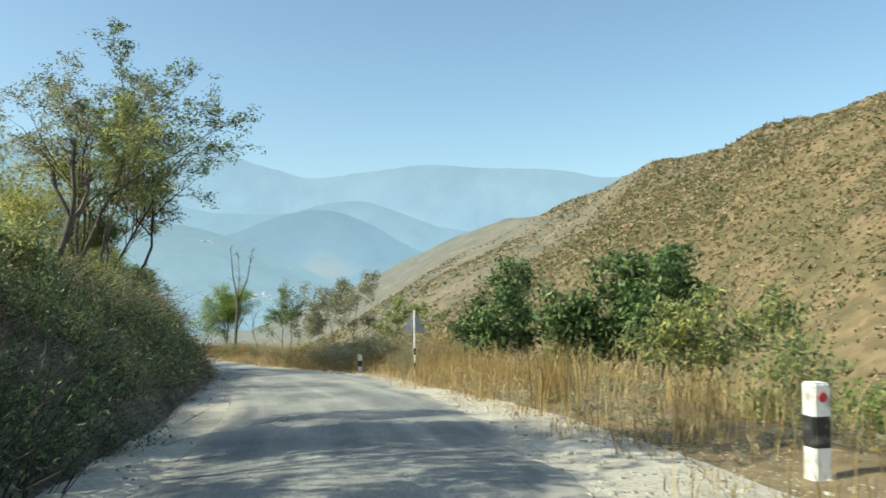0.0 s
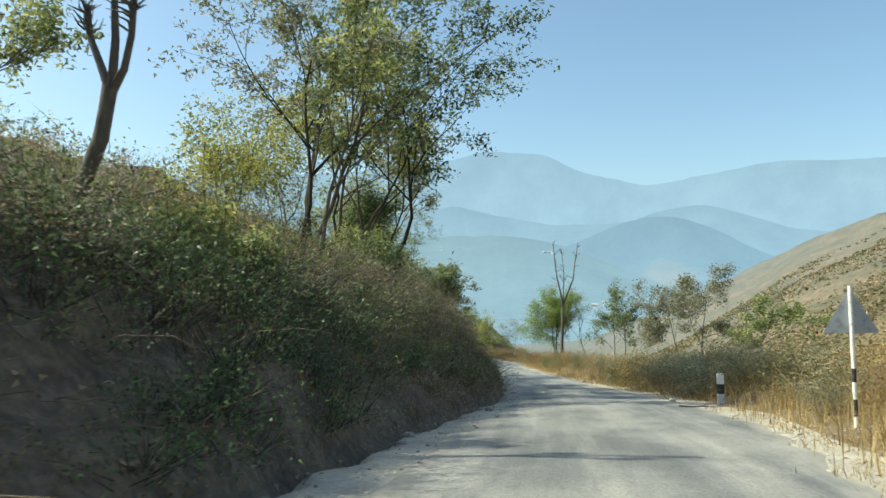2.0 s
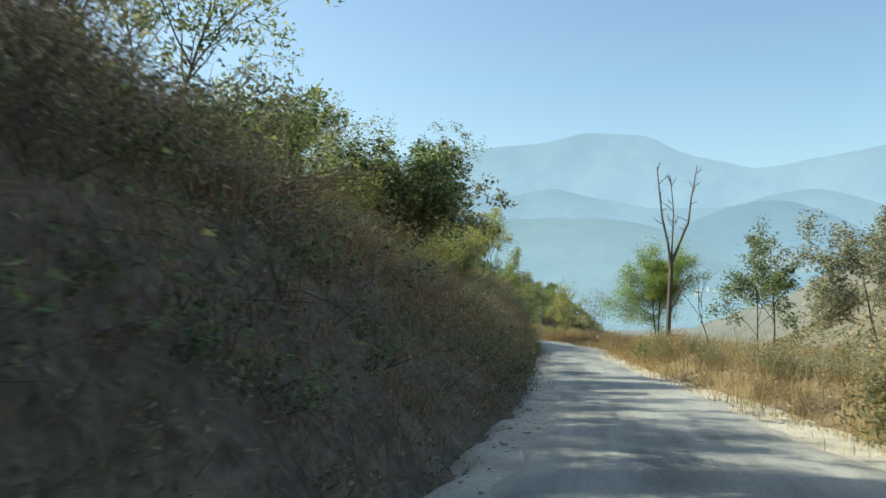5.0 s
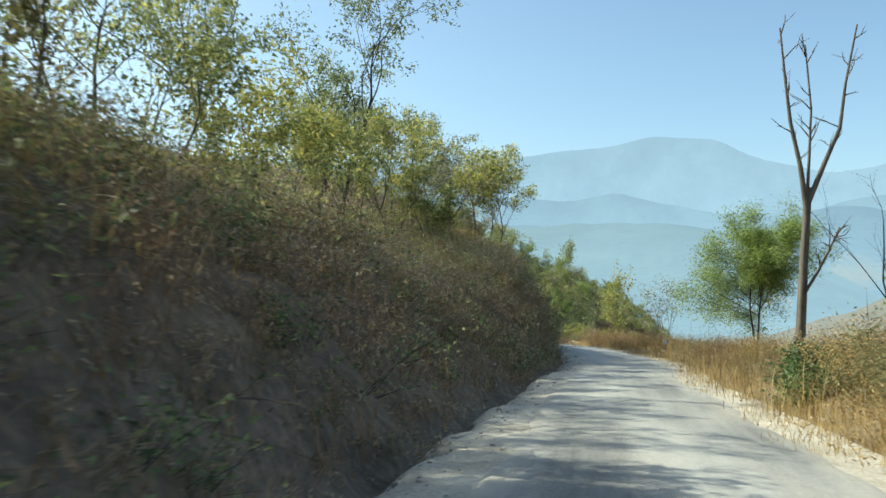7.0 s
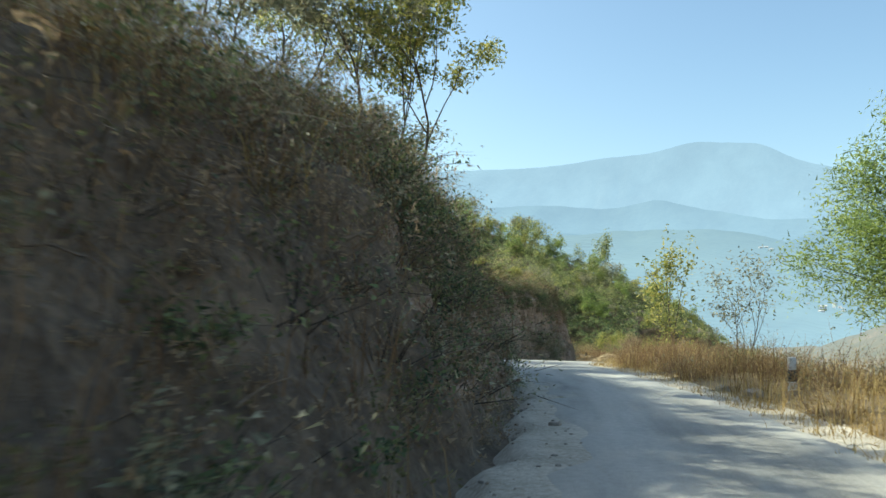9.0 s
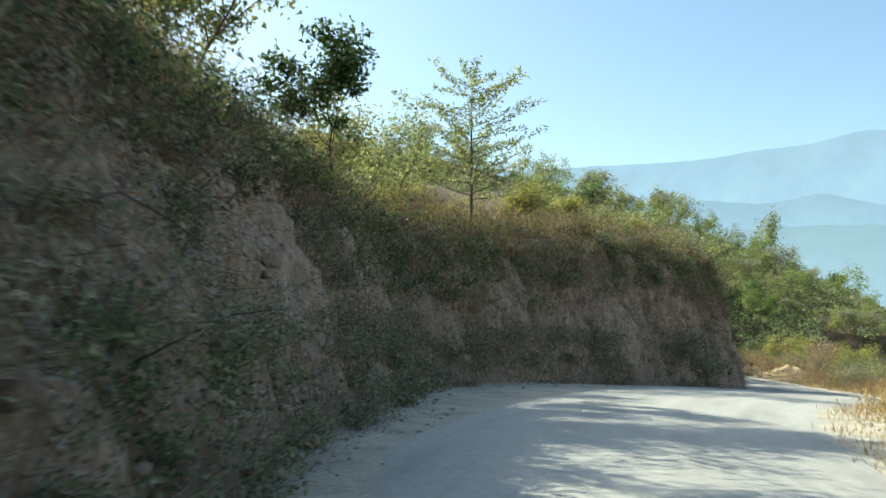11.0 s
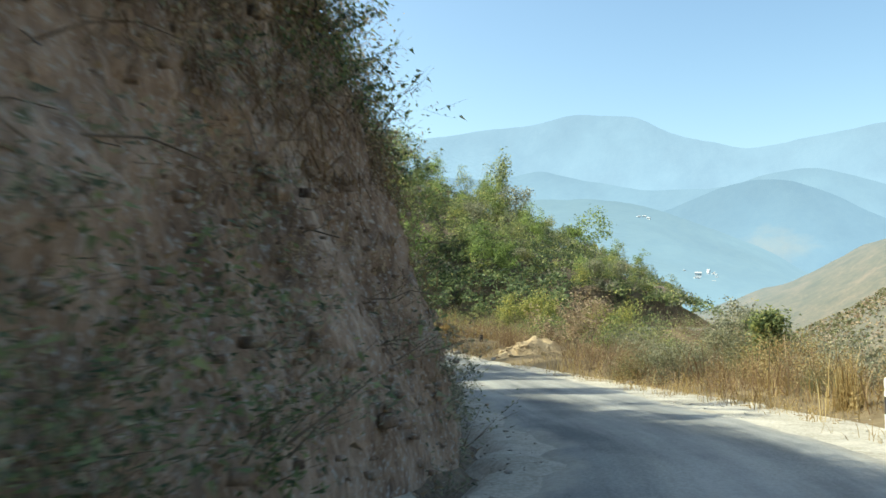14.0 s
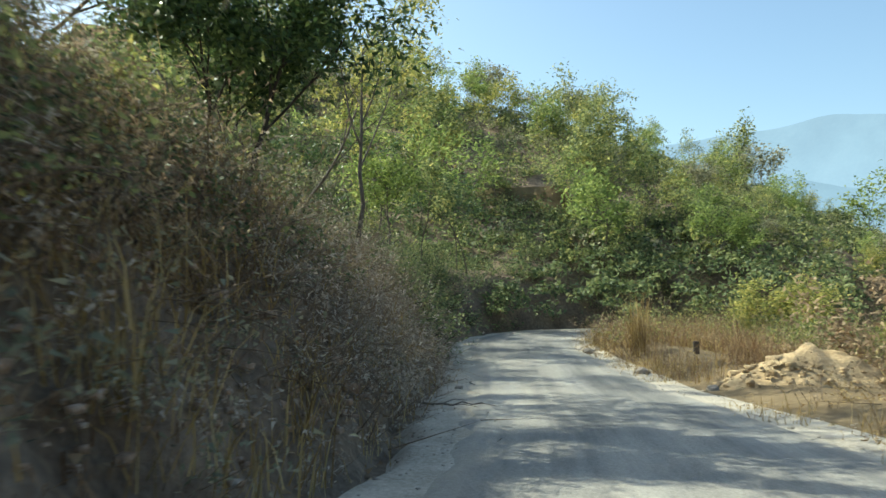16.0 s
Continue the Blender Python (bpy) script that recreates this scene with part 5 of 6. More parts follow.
def dead_tree(at):
    """Tall bare tree whose stem forks into two long arms."""
    ob = thing("dead_tree", "tall bare dead tree with two forked arms", "tree", at)
    rng = np.random.default_rng(9)
    limbs, tips = [], []
    right = np.array((0.83, 0.56, 0.0))
    stem = [np.array((0, 0, z)) + right * x for x, z in ((0.0, -0.5), (0.0, 2), (0.15, 5), (0.35, 8))]
    limbs.append((stem, [0.26, 0.22, 0.19, 0.16]))
    arms = [[(0.3, 7.0), (0.05, 8.8), (-0.3, 10.6), (-0.55, 12.4), (-0.75, 14.5)], [(0.3, 7.7), (0.4, 9.3), (0.45, 11.2), (0.25, 13.8)], [(0.35, 7.4), (1.0, 9.0), (1.6, 10.4), (1.85, 12.2), (2.35, 14.6)], [(0.1, 3.6), (0.7, 4.6), (1.2, 5.6), (1.6, 6.4)]]
    for arm in arms:
        line = [right * x + np.array((0, rng.normal(0, 0.1), z)) for x, z in arm]
        r0 = 0.13 if len(arm) > 4 else 0.08
        limbs.append((line, np.linspace(r0, 0.035, len(line))))
        for _ in range(9):
            k = rng.integers(1, len(line) - 1)
            p = line[k] + (line[k + 1] - line[k]) * rng.uniform(0, 1)
            d = unit(rng.normal(0, 1, 3) * (1, 1, 0.3) + (0, 0, 0.9))
            q = p + d * rng.uniform(0.4, 1.3)
            limbs.append(([p, (p + q) / 2 + rng.normal(0, 0.06, 3), q], [0.035, 0.025, 0.008]))
            e = q + unit(rng.normal(0, 1, 3) + (0, 0, 0.8)) * 0.4
            limbs.append(([(p + q) / 2, e], [0.018, 0.006]))
    put("trunk", tube_mesh("trunk", limbs, 6), BARK, ob)


dead_tree((-27.2, 102.3, -8.3))
tree("acacia_tree", "flat-topped acacia with bright feathery foliage", "tree", (-34.5, 125.2, -8.9), 10.8, 201, dict(FLAT, kids=(14, 6, 4), bare=(0.28, 0.25, 0.2), spread=(1.0, 0.7, 0.6)), LEAF_ACACIA, BARK_DARK, 22, (0.2, 0.055), 0.4, 0.012, stems=2, splay=0.14, droop=0.0, across=8.0)
tree("tree", "thin grey-leaved tree below the road", "tree", (-20.2, 100.5, -8.8), 10.8, 202, dict(FLAT, kids=(7, 4, 4), bare=(0.45, 0.3, 0.2)), LEAF_DARK, BARK_DARK, 9, (0.2, 0.10), 0.24, 0.011, wide=0.6, stems=2, group="trees below the road")
tree("tree", "thin bare young tree below the road", "tree", (-22.8, 96.5, -8.6), 8.6, 203, BARE, None, BARK_DARK, 2, (0.2, 0.1), 0.3, 0.009, stems=1, group="trees below the road")
tree("tree", "half-bare grey tree with a spreading crown below the road", "tree", (-12.0, 96.0, -9.3), 12.5, 204, dict(FLAT, kids=(8, 5, 5)), LEAF_GREY, BARK, 12, (0.22, 0.10), 0.3, 0.011, stems=2, group="trees below the road", splay=0.3, across=11.0)
tree("tree", "small bright green tree below the road", "tree", (-7.2, 87.0, -8.6), 8.6, 205, AIRY, LEAF_MID, BARK_DARK, 12, (0.28, 0.15), 0.24, 0.012, stems=1, group="trees below the road")
tree("tree", "column of yellow-green leaves beside the road", "tree", (-50.0, 137.3, -10.9), 9.0, 206, BUSHY, LEAF_YELLOW, BARK, 7, (0.24, 0.12), 0.30, 0.012, wide=0.45)
tree("tree", "nearly bare grey tree beside the road", "tree", (-46.8, 139.5, -11.2), 8.0, 207, BARE, LEAF_GREY, BARK, 4, (0.2, 0.1), 0.3, 0.011, stems=3, splay=0.25)
# lush bushes on the valley side of the first bend
for k, (x, y, tall, wide, leaf) in enumerate([(2.9, 33.0, 6.0, 0.75, LEAF_LUSH), (5.6, 29.5, 6.0, 0.7, LEAF_LUSH), (7.6, 28.0, 6.3, 0.65, LEAF_LUSH)]):
    tree("bush", "large lush dark green bush beyond the verge", "bush", (x, y, -3.3), tall, 210 + k, AIRY, leaf, BARK_DARK, 6, (0.28, 0.10), 0.2, 0.018, stems=3, wide=wide, group="lush bushes", splay=0.4, droop=0.8, plain=False)
tree("young_tree", "young tree with yellow-green drooping leaves", "tree", (6.7, 21.5, -2.9), 4.4, 214, AIRY, LEAF_MID, BARK, 6, (0.22, 0.085), 0.16, 0.012, stems=2, group="saplings on the slope", droop=0.8, plain=False)
tree("young_tree", "thin sapling with yellow-green leaves", "tree", (6.6, 13.5, -2.1), 3.0, 215, AIRY, LEAF_MID, BARK, 2, (0.14, 0.06), 0.12, 0.012, stems=2, group="saplings on the slope", droop=0.6)
tree("young_tree", "green sapling on the slope below the road", "tree", (8.5, 14.5, -3.0), 3.2, 216, BUSHY, LEAF_ACACIA, BARK, 7, (0.16, 0.08), 0.25, 0.012, stems=3, group="saplings on the slope")
tree("young_tree", "thin airy young tree below the valley edge", "tree", (-65.5, 176.9, -14.9), 4.6, 217, FLAT, LEAF_GREY, BARK, 4, (0.14, 0.06), 0.16, 0.01, stems=2, group="saplings on the slope", across=3.4)
tree("young_tree", "leafy green young tree below the valley edge", "tree", (-63.4, 174.5, -14.6), 3.9, 218, AIRY, LEAF_MID, BARK, 8, (0.16, 0.08), 0.2, 0.012, stems=2, group="saplings on the slope", across=2.0)
# along the cut
for k, (s, lat, tall, leaf) in enumerate([(130.5, -6.4, 4.6, LEAF_GREY), (133.5, -7.4, 5.6, LEAF_MID), (136.5, -9.0, 6.4, LEAF_MID), (139.2, -10.0, 5.6, LEAF_YELLOW)]):
    tree("tree", "leafy yellow-green tree crowding the top of the bank", "tree", on(s, lat), tall, 460 + k, AIRY, leaf, BARK, 10, (0.16, 0.075), 0.22, 0.013, stems=3, group="trees on the bank", splay=0.3)
tree("tree", "dark-leaved tree on top of the earth cut", "tree", on(142.2, -7.7), 3.9, 220, AIRY, LEAF_LUSH, BARK_DARK, 14, (0.16, 0.08), 0.16, 0.016, wide=1.1)
tree("feathery_tree", "young tree with tiers of feathery branches on the cut", "tree", on(149.6, -8.0), 6.2, 221, dict(WHORL, kids=(46, 1), bare=(0.22, 0.2), lift=(0.1, 0.04, 0.0)), LEAF_MID, BARK, 12, (0.15, 0.055), 0.08, 0.014, wide=1.15)
tree("tree", "small round-crowned tree at the end of the cut", "tree", (-65.6, 149.4, -6.95), 3.3, 222, AIRY, LEAF_MID, BARK_DARK, 4, (0.12, 0.06), 0.12, 0.014)
for k, (s, lat, tall, leaf) in enumerate([(161, -6.0, 0.9, LEAF_YELLOW), (156, -7.4, 1.1, LEAF_YELLOW), (153, -8, 1.8, LEAF_YELLOW), (158.5, -7.0, 1.0, LEAF_MID), (145, -9, 3.0, LEAF_MID), (147.2, -9.6, 3.4, LEAF_MID), (143.6, -9.4, 3.2, LEAF_YELLOW), (137, -9.5, 3.6, LEAF_MID), (130, -8, 3.2, LEAF_GREY), (171, -8.0, 2.6, LEAF_GREY)]):
    tree("sapling", "leafy sapling on top of the cut", "tree", on(s, lat), tall, 230 + k, BUSHY, leaf, BARK, 6, (0.14, 0.065), 0.2, 0.014, stems=2, group="saplings on the cut")
for k, (s, lat, tall, leaf) in enumerate([(169, -9.5, 3.2, LEAF_DARK), (174, -7.6, 3.6, LEAF_MID), (177, -7.0, 4.8, LEAF_GREY), (182, -7.2, 5.0, LEAF_MID)]):
    tree("tree", "thin open tree above the wooded bank", "tree", on(s, lat), tall, 440 + k, AIRY, leaf, BARK, 4, (0.15, 0.07), 0.14, 0.013, stems=2, group="roadside trees", splay=0.3)
# wooded left side of the last stretch
tree("tree", "dark dense tree overhanging the bank", "tree", on(188.2, -5.6), 5.4, 240, AIRY, LEAF_LUSH, BARK_DARK, 16, (0.16, 0.07), 0.26, 0.016, stems=3, group="roadside trees", across=4.4)
tree("tree", "slim tree with yellow-green leaves on the bank", "tree", on(199.3, -5.6), 10.2, 241, AIRY, LEAF_YELLOW, BARK, 9, (0.18, 0.09), 0.24, 0.012, group="roadside trees")
tree("tree", "leafy tree reaching over the road", "tree", on(207, -5.2), 6.6, 242, AIRY, LEAF_ACACIA, BARK, 11, (0.20, 0.10), 0.33, 0.014, lean=(0.35, -0.1), group="roadside trees")
for k, (s, lat, tall, leaf) in enumerate([(194, -8.5, 8, LEAF_MID), (203, -9, 8.5, LEAF_YELLOW), (210, -7, 7, LEAF_LUSH), (214, -6, 6.5, LEAF_MID), (218, -6, 6, LEAF_LUSH), (192, -12, 8, LEAF_MID)]):
    tree("tree", "green roadside tree in full leaf", "tree", on(s, lat), tall, 250 + k, AIRY, leaf, BARK, 7, (0.18, 0.09), 0.22, 0.013, stems=2, group="roadside trees", splay=0.25)
tree("tree", "light green leafy tree leaning out from the bank", "tree", on(180.5, -5.8), 4.2, 243, AIRY, LEAF_ACACIA, BARK, 12, (0.16, 0.08), 0.28, 0.014, stems=2, lean=(0.25, 0.0), group="roadside trees", across=3.6)
# inside the hairpin
tree("bush", "yellow-green bush on the valley edge", "bush", (-83.2, 195.5, -14.6), 4.2, 260, BUSHY, LEAF_YELLOW, BARK, 9, (0.18, 0.09), 0.25, 0.014, stems=4, group="bushes on the valley edge", splay=0.5)
tree("bush", "half-bare brown bush on the valley edge", "bush", (-74.2, 180.6, -14.5), 4.2, 261, BARE, LEAF_DRY, BARK, 6, (0.16, 0.08), 0.25, 0.014, stems=4, group="bushes on the valley edge", splay=0.4)
for k, (x, y, tall, leaf) in enumerate([(-72.0, 183.0, 3.6, LEAF_MID), (-70.5, 180.0, 3.0, LEAF_GREY), (-78.0, 197.0, 3.6, LEAF_YELLOW), (-80.5, 192.0, 2.8, LEAF_MID), (-69.0, 178.0, 2.6, LEAF_MID)]):
    tree("bush", "leafy bush on the valley edge", "bush", (x, y, -14.9), tall, 270 + k, BUSHY, leaf, BARK, 7, (0.15, 0.07), 0.25, 0.014, stems=4, group="bushes on the valley edge", splay=0.5)

# ---- the wooded spur ----
SMALL = dict(AIRY, kids=(6, 3, 2), bare=(0.25, 0.25, 0.2), tips=3)
kinds = []
for k, (tall, leaf, wide) in enumerate([(7.0, LEAF_MID, 1.0), (7.5, LEAF_ACACIA, 1.0), (6.0, LEAF_YELLOW, 1.1), (6.5, LEAF_MID, 1.2), (6.0, LEAF_ACACIA, 1.1), (5.5, LEAF_GREY, 1.1), (8.0, LEAF_MID, 0.8)]):
    kinds.append(tree("hillside_tree", "leafy tree on the wooded hillside across the bay", "tree", tuple(spur_spots(np.random.default_rng(k), 1, -40, 10, -38, -20)[0]), tall, 300 + k, SMALL, leaf, BARK, 11, (0.28, 0.15), 0.4, 0.014, wide=wide, group="hillside trees", sides=3))
wood = np.random.default_rng(77)
for x, y, z in spur_spots(wood, 215, -66, 15, -43, 1):
    tall = wood.uniform(0.5, 1.2) * float(np.interp(0.853 * (x + 110) + 0.522 * (y - 243), [-16, -4, 12], [1.0, 0.6, 0.4]))
    copy_thing(kinds[wood.integers(len(kinds))], pose(x, y, z, 0, 0, wood.uniform(0, 360)) @ Matrix.Scale(tall, 4))
tree("pointed_tree", "tall narrow tree with a pointed top on the crest", "tree", (-111.7, 244.9, -1.8), 10.2, 320, BUSHY, LEAF_MID, BARK, 7, (0.34, 0.2), 0.4, 0.014, wide=0.5)
tree("round_tree", "small round-headed tree on the spur's shoulder", "tree", (-102.3, 252.0, -7.5), 4.6, 321, AIRY, LEAF_DARK, BARK_DARK, 7, (0.3, 0.18), 0.4, 0.014)


# ---- posts, sign, heap and stones ----
def guard_post(at, tall, turn, reflector=False, worn=False):
    ob = thing("guard_post", "weathered dark guard post without paint" if worn else "square concrete guard post banded white and black", "guard post", at, "guard posts")
    ob.rotation_euler = (0, 0, radians(turn))
    cuts = [(-0.3, 0.02 * tall, WHITE_PAINT), (0.02 * tall, 0.30 * tall, WHITE_PAINT), (0.30 * tall, 0.64 * tall, BLACK_PAINT), (0.64 * tall, tall, WHITE_PAINT)]
    for k, (z0, z1, paint) in enumerate(cuts[1:]):
        bm = bmesh.new()
        z0 = -0.3 if k == 0 else z0
        bmesh.ops.create_cube(bm, size=1, matrix=Matrix.Translation((0, 0, (z0 + z1) / 2)) @ Matrix.Diagonal((0.19, 0.19, z1 - z0, 1)))
        sides = [e for e in bm.edges if abs(e.verts[0].co.z - e.verts[1].co.z) > 0.01 or (k == 2 and e.verts[0].co.z > tall - 0.01)]
        bmesh.ops.bevel(bm, geom=sides, offset=0.018, segments=2, affect="EDGES")
        paint = STONE_DARK if worn else paint
        band = part("band", bm, paint, ob, "weathered" if worn else "flaking white paint" if paint is WHITE_PAINT else "faded black paint")
    if reflector:
        bm = bmesh.new()
        bmesh.ops.create_cone(bm, cap_ends=True, segments=20, radius1=0.05, radius2=0.045, depth=0.02, matrix=Matrix.Translation((0.0, -0.1, tall * 0.85)) @ Matrix.Rotation(radians(90), 4, "X"))
        part("reflector", bm, RED_PLASTIC, band, "round red reflector")
    return ob


guard_post((3.67, 7.75, -0.5), 0.90, 12, True)
guard_post((-4.24, 39.7, -3.05), 0.86, 15)
guard_post((-37.9, 116.3, -8.5), 0.92, 30)
guard_post(on(168.5, 5.3), 0.86, 20)
guard_post((-81.9, 184.9, -14.15), 0.9, 40, worn=True)


def warning_sign(at, turn):
    ob = thing("warning_sign", "triangular road sign on a banded pole, seen from behind", "road sign", at)
    ob.rotation_euler = (0, 0, radians(turn))
    for z0, z1, paint in ((-0.4, 0.32, WHITE_PAINT), (0.32, 0.62, BLACK_PAINT), (0.62, 0.92, WHITE_PAINT), (0.92, 1.16, BLACK_PAINT), (1.16, 2.62, WHITE_PAINT)):
        bm = bmesh.new()
        bmesh.ops.create_cone(bm, cap_ends=True, segments=16, radius1=0.038, radius2=0.038, depth=z1 - z0, matrix=Matrix.Translation((0, 0, (z0 + z1) / 2)))
        part("pole", bm, paint, ob, "white painted" if paint is WHITE_PAINT else "black painted")
    bm = bmesh.new()
    corners = [(-0.45, 1.78), (0.45, 1.78), (0.0, 2.56)]
    ring = []
    for x, z in corners:
        for a in range(5):
            c = Vector((x * 0.93, z + (0.03 if z < 2 else -0.045)))
            turn_ = math.atan2(z - 2.04, x) + radians(-50 + 25 * a)
            ring.append((c.x + 0.03 * math.cos(turn_), c.y + 0.03 * math.sin(turn_)))
    order = sorted(ring, key=lambda p: math.atan2(p[1] - 2.04, p[0]))
    f = bm.faces.new([bm.verts.new((x, 0.05, z)) for x, z in order])
    solid = bmesh.ops.extrude_face_region(bm, geom=[f])
    bmesh.ops.translate(bm, verts=[v for v in solid["geom"] if isinstance(v, bmesh.types.BMVert)], vec=(0, 0.004, 0))
    bmesh.ops.recalc_face_normals(bm, faces=bm.faces)
    plate = part("plate", bm, ZINC, ob, "grey sheet-metal back of the plate")
    for z in (1.9, 2.3):
        bm = bmesh.new()
        bmesh.ops.create_cube(bm, size=1, matrix=Matrix.Translation((0, 0.035, z)) @ Matrix.Diagonal((0.34 if z < 2 else 0.16, 0.02, 0.035, 1)))
        part("bracket", bm, ZINC, plate)


warning_sign((-1.12, 30.3, -2.28), 12)


def earth_heap(at):
    ob = thing("earth_heap", "heap of loose pale earth and stones at the roadside", "earth heap", at)
    n, m = 40, 26
    a, r = np.meshgrid(np.linspace(0, 2 * np.pi, n), np.linspace(0, 1, m), indexing="ij")
    x, y = np.cos(a) * r * 2.5, np.sin(a) * r * 1.7
    h = 1.1 * (1 - r ** 2.0) * (1 + 0.18 * rough(x, y, 0, 1.1, 401)) + 0.12 * rough(x, y, 0, 0.34, 402) * (1 - r ** 4)
    h = h + 0.12 * np.exp(-((x - 0.9) ** 2 + y ** 2) / 0.9) * (1 - r) - 0.12 * r
    me = mesh_np("earth", np.stack([x, y, h], -1).reshape(-1, 3), sheet(n, m), True)
    put("earth", me, LOOSE_EARTH, ob)
    ob.rotation_euler = (0, 0, radians(40))
    return ob


earth_heap((-75.7, 179.2, -14.0))


def pebble_mesh(name, at, rng, size):
    """Angular stones, one at every place."""
    cube = np.array([(x, y, z) for x in (-1, 1) for y in (-1, 1) for z in (-1, 1)], float)
    quads = np.array([(0, 1, 3, 2), (4, 6, 7, 5), (0, 4, 5, 1), (2, 3, 7, 6), (0, 2, 6, 4), (1, 5, 7, 3)])
    n = len(at)
    v = cube[None] * rng.uniform(0.5, 1, (n, 8, 3)) * (size * rng.lognormal(0, 0.5, n))[:, None, None] * np.array((1, 0.8, 0.55))
    t = rng.uniform(0, 2 * np.pi, n)
    c, s = np.cos(t)[:, None], np.sin(t)[:, None]
    v = np.stack([v[..., 0] * c - v[..., 1] * s, v[..., 0] * s + v[..., 1] * c, v[..., 2]], -1) + at[:, None]
    return mesh_np(name, v.reshape(-1, 3), (quads[None] + 8 * np.arange(n)[:, None, None]).reshape(-1, 4))


rng = np.random.default_rng(61)
s = rng.uniform(0, 212, 3000)
lat = land("edge", s) - 1.3 + 2.0 * rng.uniform(0, 1, len(s)) ** 0.8
stuff("shoulder_gravel", "pale loose stones on the gravel shoulder", "gravel", pebble_mesh("shoulder_gravel", np.stack(place(s, lat), -1), rng, 0.018), GRAVEL)
s = rng.uniform(0, 212, 2200)
lat = land("foot", s) + 0.45 + 1.1 * rng.uniform(0, 1, len(s)) ** 1.6
stuff("ditch_gravel", "grey loose stones along the foot of the bank", "gravel", pebble_mesh("ditch_gravel", np.stack(place(s, lat), -1), rng, 0.018), STONE)
s = rng.uniform(116, 190, 7000)
lat = land("foot", s) - land("run", s) * rng.uniform(0, 1, len(s))
stuff("cut_stones", "stones and clods sticking out of the earth cut", "stones", pebble_mesh("cut_stones", np.stack(place(s, lat), -1) + rng.normal(0, 0.16, (len(s), 3)), rng, 0.04), CUT)
s = rng.uniform(2, 30, 6000)
lat = land("edge", s) - 1.6 + 2.9 * rng.uniform(0, 1, len(s))
stuff("roadside_grit", "pale grit scattered over the shoulder", "gravel", pebble_mesh("roadside_grit", np.stack(place(s, lat), -1), rng, 0.012), GRAVEL)
heap = rng.normal(0, 1, (700, 3)) * (1.0, 0.75, 0.0)
heap[:, 2] = 1.06 * np.clip(1 - np.hypot(heap[:, 0] / 2.5, heap[:, 1] / 1.7) ** 2.0, 0.02, 1) - 0.02
turn = radians(40)
heap = np.stack([heap[:, 0] * math.cos(turn) - heap[:, 1] * math.sin(turn), heap[:, 0] * math.sin(turn) + heap[:, 1] * math.cos(turn), heap[:, 2]], -1) + (-75.7, 179.2, -14.0)
stuff("heap_stones", "stones lying on the earth heap", "stones", pebble_mesh("heap_stones", heap, rng, 0.04), LOOSE_EARTH)


def stone(at, size, seed):
    bm = bmesh.new()
    bmesh.ops.create_icosphere(bm, subdivisions=3, radius=size)
    for v in bm.verts:
        v.co *= 1 + 0.3 * noise.noise(v.co * (1.6 / size) + Vector((seed, 0, 0)))
        v.co.z *= 0.6
    me = bpy.data.meshes.new("stone")
    bm.to_mesh(me)
    bm.free()
    ob = put("stone", me, STONE)
    ob.location = (at[0], at[1], at[2] + size * 0.25)
    return tagged(ob, "loose grey stone lying on the road's edge", "stone", "loose stones")


for k, (s_, lat_, size) in enumerate([(14, -1.2, 0.10), (36, -2.0, 0.12), (28.5, -3.0, 0.11), (195, 3.9, 0.16), (199, 3.0, 0.2), (181, 4.9, 0.12), (120, 3.8, 0.18), (118, 3.9, 0.25), (206, 2.4, 0.22), (41, 3.7, 0.13)]):
    stone(on(s_, lat_), size, k)


def fallen_branch(at, turn, length):
    rng_ = np.random.default_rng(5)
    line = [np.array((x, rng_.normal(0, 0.04), 0.05 + rng_.uniform(0, 0.06))) for x in np.linspace(-length / 2, length / 2, 7)]
    limbs = [(line, np.linspace(0.025, 0.008, 7))]
    for k in (2, 3, 5):
        limbs.append(([line[k], line[k] + (0.2, 0.2 * (-1) ** k, 0.05), line[k] + (0.45, 0.3 * (-1) ** k, 0.02)], [0.012, 0.008, 0.004]))
    ob = put("fallen_branch", tube_mesh("fallen_branch", limbs, 5), BARK)
    ob.matrix_world = pose(*at, 0, 0, turn)
    tagged(ob, "thin dry branch lying on the ground", "branch", "fallen branches")


fallen_branch(on(190.5, -2.0), 47, 1.1)
fallen_branch(on(36.5, 4.0), 20, 1.9)


def brush_heap(at):
    """A tangle of cut dry branches thrown on the bank."""
    rng_ = np.random.default_rng(15)
    limbs = []
    for _ in range(170):
        p = rng_.normal(0, 1, 3) * (0.8, 0.5, 0.08) + (0, 0, 0.22)
        d_ = unit(rng_.normal(0, 1, 3) * (1.0, 0.5, 0.12))
        l = rng_.uniform(0.6, 1.6)
        limbs.append(([p - d_ * l / 2, p + rng_.normal(0, 0.05, 3), p + d_ * l / 2 - (0, 0, 0.12)], rng_.uniform(0.006, 0.016) * np.array((1, 0.8, 0.3))))
    ob = put("brush_heap", tube_mesh("brush_heap", limbs, 4), TWIG)
    ob.matrix_world = pose(*at, 0, -12, 70)
    tagged(ob, "heap of pale dry cut branches on the bank", "brush heap", kind="stuff")


brush_heap(on(32.6, -5.9))
brush_heap(on(56.0, -5.0))


